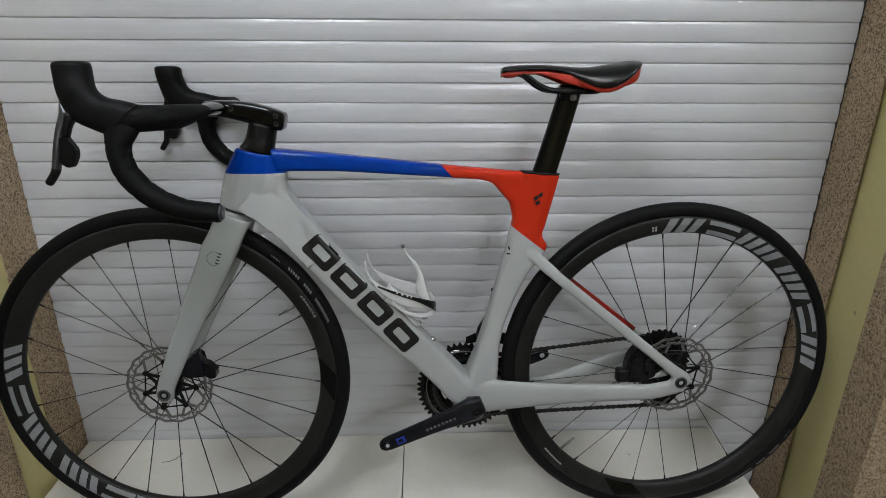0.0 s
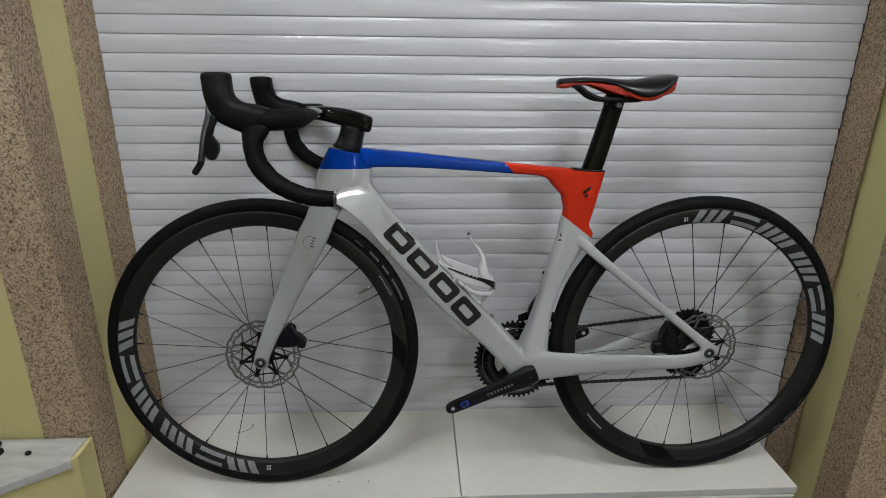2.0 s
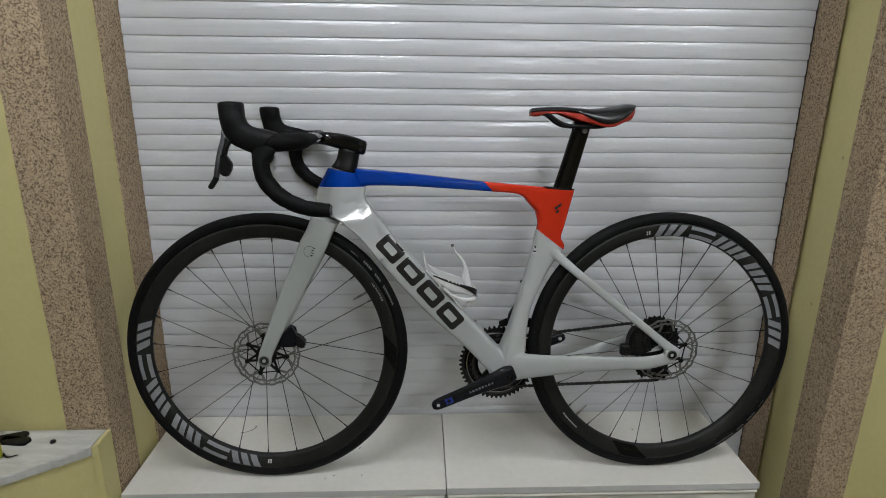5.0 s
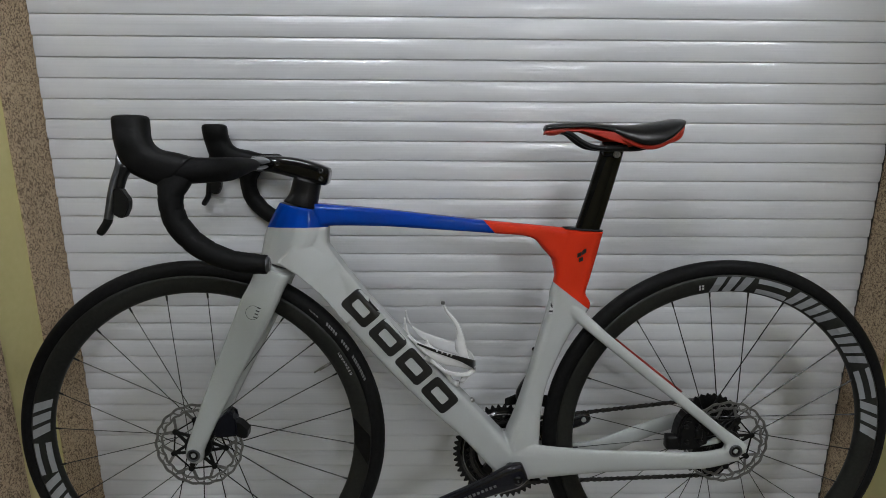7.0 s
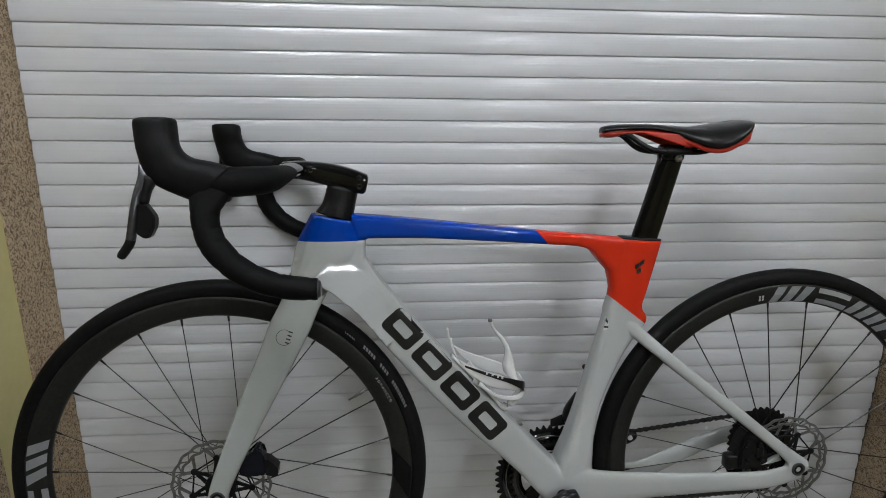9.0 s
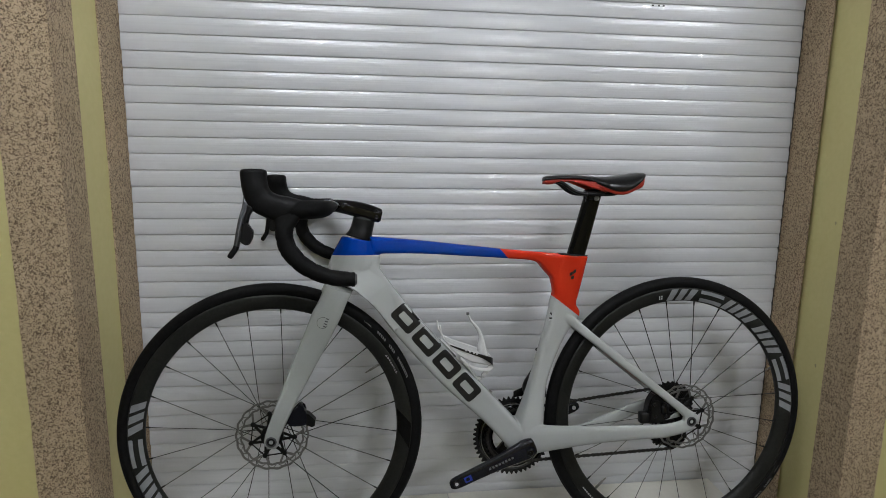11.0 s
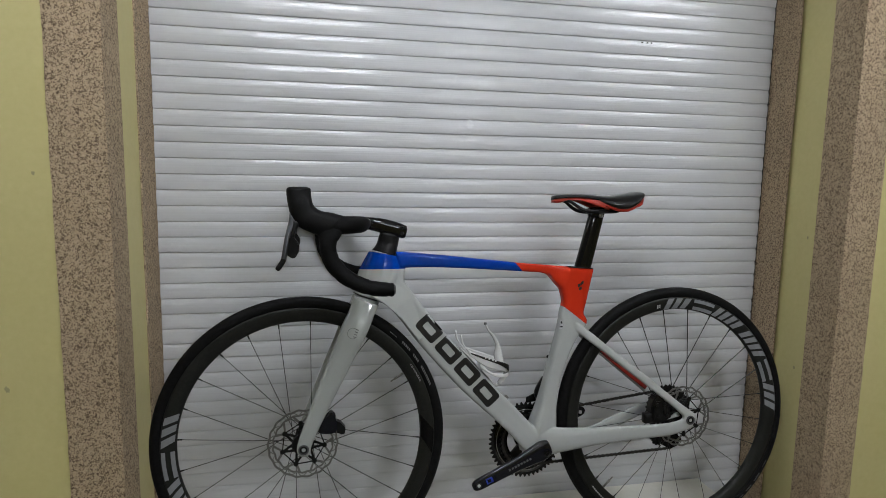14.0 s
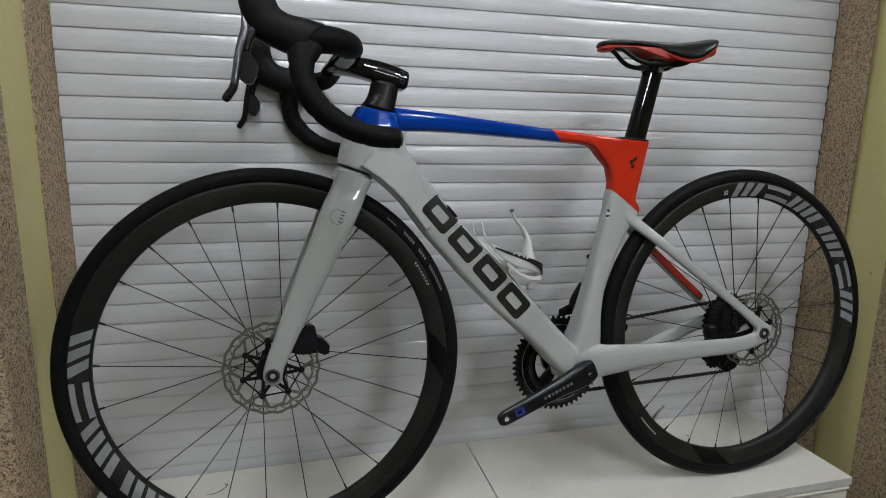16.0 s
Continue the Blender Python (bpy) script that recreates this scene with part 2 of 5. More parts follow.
def blade(bm, keys, n=4, e=2.6, k=20):
    """A tube by its two edges in the bicycle's side plane: rows of a1, h1, a2, h2, offset, half thickness."""
    rings = []
    for a1, h1, a2, h2, c, w in spline(keys, n):
        ring = []
        for i in range(k):
            t = 2 * math.pi * i / k
            cu, cv = math.cos(t), math.sin(t)
            u = math.copysign(abs(cu) ** (2 / e), cu)
            v = math.copysign(abs(cv) ** (2 / e), cv)
            ring.append(((a1 + a2) / 2 + u * (a2 - a1) / 2, -c - v * w, (h1 + h2) / 2 + u * (h2 - h1) / 2))
        rings.append(ring)
    return skin(bm, rings)


def sweep(bm, keys, n=6, k=12, flat=None, caps=True):
    """A round or oval tube along rows of x, y, z, radius (and a second radius, across 'flat')."""
    rows = spline(keys, n)
    pts = [Vector(r[:3]) for r in rows]
    rings, side = [], None
    for i, r in enumerate(rows):
        d = (pts[min(i + 1, len(pts) - 1)] - pts[max(i - 1, 0)]).normalized()
        if flat is not None:
            side = d.cross(Vector(flat)).normalized()
        elif side is None:
            side = d.orthogonal().normalized()
        else:
            side = (side - d * side.dot(d)).normalized()
        up = side.cross(d)
        r1, r2 = r[3], r[4] if len(r) > 4 else r[3]
        rings.append([pts[i] + side * (r1 * math.cos(2 * math.pi * j / k)) + up * (r2 * math.sin(2 * math.pi * j / k)) for j in range(k)])
    return skin(bm, rings, caps=caps)


def lathe(bm, profile, k=48, closed=True, caps=False):
    """Turns a profile of (radius, y) round the y axis."""
    rings = [[(r * math.cos(2 * math.pi * j / k), y, r * math.sin(2 * math.pi * j / k)) for r, y in profile] for j in range(k)]
    vs = [[bm.verts.new(p) for p in r] for r in rings]
    q = len(profile)
    for j in range(k):
        s, t = vs[j], vs[(j + 1) % k]
        for i in range(q if closed else q - 1):
            bm.faces.new((s[i], s[(i + 1) % q], t[(i + 1) % q], t[i]))
    return bm


def disc(bm, radius, y0, y1, k=32, centre=(0, 0), hole=0.0):
    """A disc, or a ring, across the y axis."""
    b = lathe(bmesh.new(), [(max(hole, 0.0005), y0), (radius, y0), (radius, y1), (max(hole, 0.0005), y1)], k)
    bmesh.ops.translate(b, verts=b.verts, vec=(centre[0], 0, centre[1]))
    tmp = bpy.data.meshes.new("tmp")
    b.to_mesh(tmp)
    b.free()
    bm.from_mesh(tmp)
    bpy.data.meshes.remove(tmp)
    return bm


def plate(bm, outline, y0, y1):
    """A flat piece cut to an outline in the side plane (x, z)."""
    lo = [bm.verts.new((x, y0, z)) for x, z in outline]
    hi = [bm.verts.new((x, y1, z)) for x, z in outline]
    k = len(outline)
    for i in range(k):
        bm.faces.new((lo[i], lo[(i + 1) % k], hi[(i + 1) % k], hi[i]))
    bm.faces.new(lo[::-1])
    bm.faces.new(hi)
    return bm


def gear(bm, teeth, r0, r1, y0, y1, hole):
    out = []
    for i in range(teeth):
        for f, r in ((0.0, r0), (0.3, r1), (0.5, r1), (0.8, r0)):
            t = 2 * math.pi * (i + f) / teeth
            out.append((r * math.cos(t), r * math.sin(t)))
    k = len(out)
    rows = [[(hole * x / math.hypot(x, z), y, hole * z / math.hypot(x, z)) for x, z in out] if inner else [(x, y, z) for x, z in out]
            for inner, y in ((True, y0), (False, y0), (False, y1), (True, y1))]
    vs = [[bm.verts.new(p) for p in r] for r in rows]
    for a in range(4):
        r, s = vs[a], vs[(a + 1) % 4]
        for i in range(k):
            bm.faces.new((r[i], r[(i + 1) % k], s[(i + 1) % k], s[i]))
    return bm


def letters(text, size, depth, material, name, parent, m):
    """Upright lettering as a mesh, from the built-in font."""
    cu = bpy.data.curves.new(name, "FONT")
    cu.body, cu.size, cu.extrude, cu.align_x, cu.align_y = text, size, depth, "CENTER", "CENTER"
    tmp = new(name + "_tmp", cu)
    bpy.context.view_layer.update()
    me = bpy.data.meshes.new_from_object(tmp.evaluated_get(bpy.context.evaluated_depsgraph_get()))
    bpy.data.objects.remove(tmp)
    me.materials.clear()
    me.materials.append(material)
    return part(name, me, material, parent, m=m)


# ---- the room ----
XL, XR, YF, YS, TOP = -0.878, 0.908, -0.004, 0.325, 2.75


def structure(name, bm, material, label, category):
    return tagged(part(name, bm, material), label, category, kind="structure")


# floor and ceiling are unseen, added to enclose and bounce the lamplight
structure("floor", boxed((-4.6, -7.3, -0.05), (4.6, 0.6, 0)), FLOOR, "unseen dark grey floor, added to set the bounce light", "floor")
structure("ceiling", boxed((-4.6, -7.3, 2.8), (4.6, 0.6, 2.9)), CEIL, "unseen white ceiling, added to close the room", "ceiling")
structure("wall_left_front", boxed((-4.5, YF + 0.004, 0), (-0.984, 0.6, 2.8)), YELLOW, "pale yellow painted wall beside the plaster pilaster", "wall")
structure("wall_right_front", boxed((1.010, YF + 0.004, 0), (4.5, 0.6, 2.8)), YELLOW, "pale yellow painted wall beside the plaster pilaster", "wall")
# back, side and north walls: also unseen, set out to govern the fill
structure("wall_back", boxed((-4.5, -7.2, 0), (4.5, -7.1, 2.8)), YELLOW, "unseen pale yellow wall, added behind the camera to set the fill", "wall")
structure("wall_left", boxed((-4.6, -7.2, 0), (-4.5, 0.6, 2.8)), YELLOW, "unseen pale yellow side wall, added to set the fill", "wall")
structure("wall_right", boxed((4.5, -7.2, 0), (4.6, 0.6, 2.8)), YELLOW, "unseen pale yellow side wall, added to set the fill", "wall")
structure("wall_north", boxed((-0.984, 0.45, 0), (1.010, 0.6, 2.8)), YELLOW, "unseen plain wall, added behind the roller shutter to close the room", "wall")


def ragged(x0, x1, y0, y1, wave, axis, flare=0.0):
    """A slab of rubbed plaster with slightly uneven long edges; 'axis' is its facing direction."""
    bm = bmesh.new()
    rings = []
    for i in range(141):
        z = 2.8 * i / 140
        w = [wave * (noise.noise((z * 23, s * 7.3 + x0, y0)) + 0.5 * noise.noise((z * 71, s, x1))) for s in (1, 2)]
        if axis == "y":
            rings.append([(x0 + w[0], y0, z), (x1, y0, z), (x1, y1, z), (x0 + w[0], y1, z)])
        else:
            rings.append([(x0, y0 + w[0], z), (x0 + flare, y1 + w[1], z), (x1 + flare, y1 + w[1], z), (x1, y0 + w[0], z)])
    return skin(bm, rings)


# the stepped opening: plaster pilaster, yellow band, plaster band, shutter
for side, x, far in (("left", XL, -0.984), ("right", XR, 1.010)):
    s = 1 if x > 0 else -1
    lo, hi = sorted((x, far))
    pil = structure("pilaster_" + side, ragged(far, x, YF, 0.094, 0.002, "y"), BROWN, "brown rubbed plaster pilaster with dark grooves", "pilaster")
    structure("reveal_" + side, ragged(x + s * 0.004, x + s * 0.2, 0.094, 0.45, 0.0, "x", 0.022 if s > 0 else 0.0), YELLOW,
              "pale yellow painted reveal beside the shutter", "reveal")
    structure("plaster_band_" + side, ragged(x, x + s * 0.0038, 0.21, YS + 0.03, 0.0015, "x", 0.009 if s > 0 else 0.0), BROWN, "narrow band of brown rubbed plaster next to shutter", "plaster band")

# roller shutter: one slat profile, repeated
PITCH, JOINT = 0.0413, 1.5915
shutter = thing("roller_shutter", "closed white aluminium roller shutter with narrow horizontal slats", "roller shutter")


def slat_mesh():
    # face built from its slope, in degrees, at shares of the pitch: near upright low down, rolled back at the top
    z, y = 0.0018, -0.0061
    prof = [(-0.0005, 0.004), (-0.0005, -0.0028), (0.0004, -0.0049), (0.0010, -0.0058), (z, y)]
    for share, slope in ((0.06, -10), (0.14, -6.5), (0.26, -3.5), (0.40, -0.8), (0.49, 1.4), (0.503, 8), (0.516, -3), (0.61, 3.8), (0.635, 5.2), (0.65, 13), (0.665, -1.5), (0.70, 6.8), (0.755, 8.8), (0.77, 16), (0.785, 4), (0.85, 12.5), (0.91, 16), (0.95, 20), (0.978, 25), (0.994, 30)):
        step = share * PITCH - z
        z, y = z + step, y + step * math.tan(radians(slope))
        prof.append((z, y))
    prof += [(PITCH - 0.0001, y + 0.0004), (PITCH + 0.0002, y + 0.0005), (PITCH + 0.0002, 0.004)]
    bm = bmesh.new()
    skin(bm, [[(x, y, z) for z, y in prof] for x in (XL + 0.0015, XR + 0.0015)])
    me = smooth(mesh_from("slat", bm, SHUTTER))
    me.set_sharp_from_angle(angle=radians(50))
    return me


SLAT = slat_mesh()
low = JOINT - 38 * PITCH
for i in range(67):
    ob = part("slat", SLAT, SHUTTER, shutter)
    ob.location = (0.0004 * math.sin(i * 2.3), YS + 0.0002 * math.sin(i * 1.7), low + i * PITCH)
part("bottom_bar", boxed((XL + 0.004, YS - 0.008, low - 0.03), (XR + 0.0015, YS + 0.01, low - 0.001), 0.002), SHUTTER, shutter)
part("guide", boxed((XR + 0.0035, YS - 0.004, 0), (XR + 0.0066, YS + 0.011, 2.75), 0.001), SEAL, shutter, "dark guide rail")
part("guide", boxed((XL + 0.0003, YS + 0.002, 0), (XL + 0.0013, YS + 0.011, 2.75), 0.0002), SEAL, shutter, "dark guide rail")
# solid dark sheet, added so the slat joints read as shaded
part("backing", boxed((XL, YS + 0.012, 0), (XR + 0.009, YS + 0.03, 2.78)), SEAL, shutter, "dark sheet put in as the shade behind the slats")

# ceiling lamps: flat rings; the last two are added fill with no known source
for lx, ly, lz, power in LAMPS:
    lamp = thing("ring_and_fill_lamp", "white round ceiling lamp with a glowing ring; two of five are added fill", "ceiling lamp", "ceiling lamps", pose(lx, ly, lz))
    bm = lathe(bmesh.new(), [(0.235, -0.012), (0.265, -0.012), (0.265, 0.0), (0.235, 0.0)], 64)
    bmesh.ops.rotate(bm, verts=bm.verts, cent=(0, 0, 0), matrix=Matrix.Rotation(radians(90), 3, "X"))
    part("glowing_ring", bm, glow("lamp_glow", power), lamp, "glowing ring")
    bm = disc(bmesh.new(), 0.275, 0.0, 0.06, 48)
    bmesh.ops.rotate(bm, verts=bm.verts, cent=(0, 0, 0), matrix=Matrix.Rotation(radians(90), 3, "X"))
    bmesh.ops.translate(bm, verts=bm.verts, vec=(0, 0, 0.0 if min(v.co.z for v in bm.verts) >= -0.001 else 0.061))
    bmesh.ops.translate(bm, verts=bm.verts, vec=(0, 0, 0.014))
    part("housing", bm, CEIL, lamp)

# ---- the cabinets ----
def cabinet(x0, x1, top, label):
    c = thing("drawer_cabinet", label, "cabinet", "cabinets under the bicycle", pose((x0 + x1) / 2, 0.14, 0))
    w = (x1 - x0) / 2
    y0, y1 = -0.029 - 0.14, YS - 0.011 - 0.14
    part("top_board", boxed((-w, y0, top - 0.019), (w, y1, top), 0.0012), CABINET, c)
    part("edge_band", boxed((-w + 0.0005, y0 - 0.0008, top - 0.0178), (w - 0.0005, y0 - 0.0001, top - 0.0012), 0.0003), CAB_EDGE, c, "grey edge band")
    # black filler strip: the shade between board and lip is given by its colour
    part("shadow_gap", boxed((-w + 0.003, y0 + 0.006, top - 0.0215), (w - 0.003, y1, top - 0.0192)), DARK_GAP, c, "black strip put in as the shade under the top board")
    part("lip", boxed((-w + 0.002, y0 - 0.001, top - 0.0310), (w - 0.002, y1, top - 0.0217), 0.004, 3), CABINET, c, "", True)
    part("body", boxed((-w + 0.003, y0 + 0.022, 0.05), (w - 0.003, y1, top - 0.0315)), CABINET, c)
    part("plinth", boxed((-w + 0.02, y0 + 0.05, 0), (w - 0.02, y1 - 0.01, 0.05)), DARK_GAP, c)
    for i, (z0, z1) in enumerate(((0.055, 0.29), (0.295, top - 0.0355))):
        part("drawer_front", boxed((-w + 0.004, y0 + 0.004, z0), (w - 0.004, y0 + 0.0215, z1), 0.0015), CABINET, c)
    return c


TOP_L, TOP_R, SEAM = 0.5765, 0.5780, -0.059
cab_l = cabinet(-0.869, SEAM - 0.001, TOP_L, "white laminate drawer cabinet with a flat top board")
cab_r = cabinet(SEAM + 0.001, 0.755, TOP_R, "white laminate drawer cabinet with a printed label strip")

# ---- the bicycle ----
# own axes: x along the bicycle to the rear, z up its lean, -y to its left side; origin midway between the hubs
bike = thing("road_bicycle", "grey, blue and red carbon road bicycle leaning against the shutter", "bicycle",
             m=pose(0.001, 0.0774, 0.9143, -5.0, 0, 0.93) @ Matrix.Scale(1.015, 4))
FRONT, REAR, BB = (-0.4955, 0.006), (0.486, 0.0055), (0.083, -0.048)


def fused(ob, voxel, rounds, factor=0.5):
    """Grows overlapping tubes together into one moulded skin."""
    r = ob.modifiers.new("fuse", "REMESH")
    r.mode, r.voxel_size, r.use_smooth_shade = "VOXEL", voxel, True
    s = ob.modifiers.new("soften", "SMOOTH")
    s.factor, s.iterations = factor, rounds
    return ob


def frame_mesh():
    bm = bmesh.new()
    # head tube
    blade(bm, [(-0.338, 0.4515, -0.262, 0.437, 0, 0.024), (-0.361, 0.409, -0.253, 0.409, 0, 0.028), (-0.371, 0.372, -0.262, 0.382, 0, 0.030),
               (-0.375, 0.353, -0.312, 0.331, 0, 0.029)], e=2.7)
    # top tube, deepening into the gusset at the seat tube
    blade(bm, [(-0.276, 0.4505, -0.262, 0.408, 0, 0.024), (-0.245, 0.448, -0.24, 0.410, 0, 0.023), (-0.157, 0.440, -0.157, 0.409, 0, 0.020), (-0.056, 0.429, -0.057, 0.403, 0, 0.018),
               (0.046, 0.418, 0.046, 0.396, 0, 0.017), (0.112, 0.412, 0.112, 0.389, 0, 0.016), (0.145, 0.409, 0.137, 0.366, 0, 0.016),
               (0.19, 0.405, 0.168, 0.332, 0, 0.016)], e=4.2)
    # seat tube
    blade(bm, [(0.172, 0.4045, 0.2455, 0.399, 0, 0.017), (0.152, 0.362, 0.236, 0.358, 0, 0.017), (0.160, 0.318, 0.224, 0.310, 0, 0.017), (0.153, 0.285, 0.2180, 0.284, 0, 0.0175), (0.150, 0.262, 0.2270, 0.258, 0, 0.018),
               (0.134, 0.198, 0.190, 0.205, 0, 0.019), (0.108, 0.100, 0.153, 0.118, 0, 0.022), (0.092, 0.046, 0.141, 0.055, 0, 0.028), (0.075, 0.0, 0.139, 0.0, 0, 0.034),
               (0.07, -0.04, 0.13, -0.05, 0, 0.036)], e=3.8)
    # down tube
    blade(bm, [(-0.252, 0.408, -0.368, 0.378, 0, 0.0240), (-0.2535, 0.388, -0.363, 0.352, 0, 0.0240), (-0.251, 0.373, -0.325, 0.3325, 0, 0.0240), (-0.232, 0.345, -0.297, 0.319, 0, 0.0240), (-0.207, 0.313, -0.264, 0.284, 0, 0.0248),
               (-0.164, 0.259, -0.214, 0.218, 0, 0.0255), (-0.062, 0.148, -0.113, 0.105, 0, 0.026), (0.030, 0.050, -0.012, 0.010, 0, 0.029), (0.085, -0.010, 0.036, -0.042, 0, 0.034), (0.12, -0.05, 0.07, -0.078, 0, 0.034)], 5, 6.0, 28)
    # planed shoulder: broad along the lower edge, narrowing upwards and to the rear
    rows = []
    for ta, th, ba, bh, fade in ((-0.282, 0.404, -0.338, 0.3475, 0.0), (-0.268, 0.388, -0.326, 0.3400, 0.0), (-0.250, 0.371, -0.306, 0.3275, 0.0), (-0.232, 0.345, -0.284, 0.3085, 0.001), (-0.212, 0.318, -0.262, 0.286, 0.006), (-0.175, 0.272, -0.222, 0.234, 0.018)):
        f0, f1 = (0.0305 - fade - 0.190 * (a + 0.28) - 0.250 * (h - 0.35) for a, h in ((ta, th), (ba, bh)))
        rows.append([(ta, -f0, th), (ba, -f1, bh), (ba, f1, bh), (ta, f0, th)])
    skin(bm, rows)
    # rear triangle
    for s in (1, -1):
        # the far chainstay drops away from the chain before it rises to the axle
        drop = (0.0, 0.0, 0.0, 0.0) if s > 0 else (0.026, 0.040, 0.010, -0.012)
        blade(bm, [(0.060, 0.002, 0.050, -0.070, s * 0.012, 0.018), (0.105, -drop[0] * 0.5, 0.095, -0.077 - drop[0] * 0.3, s * 0.022, 0.016), (0.15, -0.003 - drop[0], 0.15, -0.065 - drop[0], s * 0.036, 0.011), (0.25, -0.003 - drop[1], 0.25, -0.047 - drop[1], s * 0.053, 0.0085),
                   (0.35, -0.003 - drop[2], 0.35, -0.039 - drop[2], s * 0.061, 0.0076), (0.435, 0.0 - drop[3], 0.435, -0.033 - drop[3], s * 0.068, 0.007), (0.492, 0.016, 0.497, -0.016, s * 0.071, 0.007)], e=2.6)
        blade(bm, [(0.165, 0.292, 0.168, 0.254, s * 0.004, 0.009), (0.208, 0.2560, 0.196, 0.2360, s * 0.0140, 0.0085), (0.2345, 0.2335, 0.2205, 0.2160, s * 0.0240, 0.0085), (0.2612, 0.2098, 0.2488, 0.1938, s * 0.036, 0.0078), (0.3302, 0.1548, 0.3178, 0.1385, s * 0.0495, 0.0070), (0.3762, 0.1187, 0.3638, 0.1025, s * 0.0575, 0.0066),
                   (0.4612, 0.0500, 0.4488, 0.0340, s * 0.069, 0.0063), (0.507, 0.018, 0.486, -0.004, s * 0.071, 0.007)], e=2.5)
        blade(bm, [(0.470, 0.022, 0.466, -0.012, s * 0.071, 0.0065), (0.488, 0.027, 0.488, -0.011, s * 0.071, 0.007), (0.506, 0.018, 0.506, -0.002, s * 0.071, 0.007)], e=2.0)
    # bottom bracket shell
    disc(bm, 0.025, -0.034, 0.036, 32, BB)
    return bm


frame_part = fused(part("frame", frame_mesh(), PAINT, bike, "grey carbon frame with blue and red lacquered top tube", True), 0.0020, 3)

# red inner face of the far seat stay
bm = bmesh.new()
blade(bm, [(0.261, 0.2110, 0.251, 0.1990, -0.0300, 0.003), (0.301, 0.1780, 0.291, 0.1655, -0.0375, 0.003), (0.369, 0.1236, 0.3595, 0.1112, -0.0468, 0.003), (0.4415, 0.0660, 0.4345, 0.0540, -0.0555, 0.003)], e=5)
part("stay_panel", bm, DARK_RED, bike, "dark red painted inner face of the seat stay", True)


def fork_mesh():
    bm = bmesh.new()
    blade(bm, [(-0.3755, 0.3495, -0.3125, 0.3275, 0, 0.0285), (-0.381, 0.338, -0.320, 0.316, 0, 0.030), (-0.387, 0.326, -0.327, 0.308, 0, 0.026)], e=2.0)
    for s in (1, -1):
        blade(bm, [(-0.377, 0.345, -0.316, 0.322, s * 0.0195, 0.018), (-0.388, 0.313, -0.328, 0.301, s * 0.0292, 0.0145), (-0.404, 0.283, -0.340, 0.272, s * 0.0372, 0.0120),
                   (-0.4165, 0.250, -0.3555, 0.241, s * 0.0415, 0.0112), (-0.431, 0.215, -0.373, 0.208, s * 0.0445, 0.0105), (-0.459, 0.146, -0.409, 0.142, s * 0.050, 0.0095), (-0.487, 0.072, -0.448, 0.068, s * 0.056, 0.0085),
                   (-0.506, 0.020, -0.4745, 0.012, s * 0.059, 0.008), (-0.509, -0.003, -0.478, -0.006, s * 0.059, 0.0075), (-0.500, -0.014, -0.486, -0.015, s * 0.059, 0.006)], e=3.6)

    return bm


fork = fused(part("fork", fork_mesh(), PALE, bike, "pale grey carbon fork", True), 0.0022, 4)
bm = bmesh.new()
blade(bm, [(-0.3762, 0.3535, -0.3115, 0.3312, 0, 0.0293), (-0.3767, 0.3518, -0.312, 0.3295, 0, 0.0293)], e=2.3, n=1)
part("headset_ring", bm, DECAL_BLACK, bike, "thin black gap ring above the fork", True)

# thru-axle ends
for name, (cx, cz), n0 in (("front_axle", (FRONT[0] + 0.002, FRONT[1] - 0.003), 0.0668), ("rear_axle", REAR, 0.0783)):
    bm = lathe(bmesh.new(), [(0.0045, -n0 - 0.0005), (0.0085, -n0 - 0.0005), (0.0085, n0), (0.0005, n0), (0.0005, -n0 + 0.006), (0.0045, -n0 + 0.006)], 24)
    axle = part(name, bm, BLACK, bike, "dark hollow thru-axle", True, Matrix.Translation((cx, 0, cz)))
    ring = lathe(bmesh.new(), [(0.0085, -n0 - 0.0012), (0.0118, -n0 - 0.0006), (0.0122, -n0 + 0.002), (0.0085, -n0 + 0.002)], 24)
    part("axle_ring", ring, LEVER, axle, "grey metal ring", True)


# ---- wheels ----
R_TYRE, R_BEAD, R_RIM = 0.3395, 0.3135, 0.2800


def ring_patch(r0, r1, a0, a1, y, steps, skew=0.0):
    """A thin curved patch on the side of the rim, between two radii and two angles (degrees)."""
    bm = bmesh.new()
    rows = []
    for i in range(steps + 1):
        t = a0 + (a1 - a0) * i / steps
        rows.append([(r * math.cos(radians(t + k * skew)), y(r), r * math.sin(radians(t + k * skew))) for k, r in ((0, r0), (0.5, (r0 + r1) / 2), (1, r1))])
    vs = [[bm.verts.new(p) for p in r] for r in rows]
    for r, s in zip(vs, vs[1:]):
        for i in range(2):
            bm.faces.new((r[i], r[i + 1], s[i + 1], s[i]))
    return bm


def rim_side(r):
    """Distance of the rim's flank from the wheel's middle plane."""
    t = (r - R_RIM) / (R_BEAD - R_RIM)
    return 0.0055 + 0.0085 * min(1.0, t * 1.6) ** 0.6


def join(bms):
    out = bmesh.new()
    for b in bms:
        tmp = bpy.data.meshes.new("tmp")
        b.to_mesh(tmp)
        b.free()
        out.from_mesh(tmp)
        bpy.data.meshes.remove(tmp)
    return out


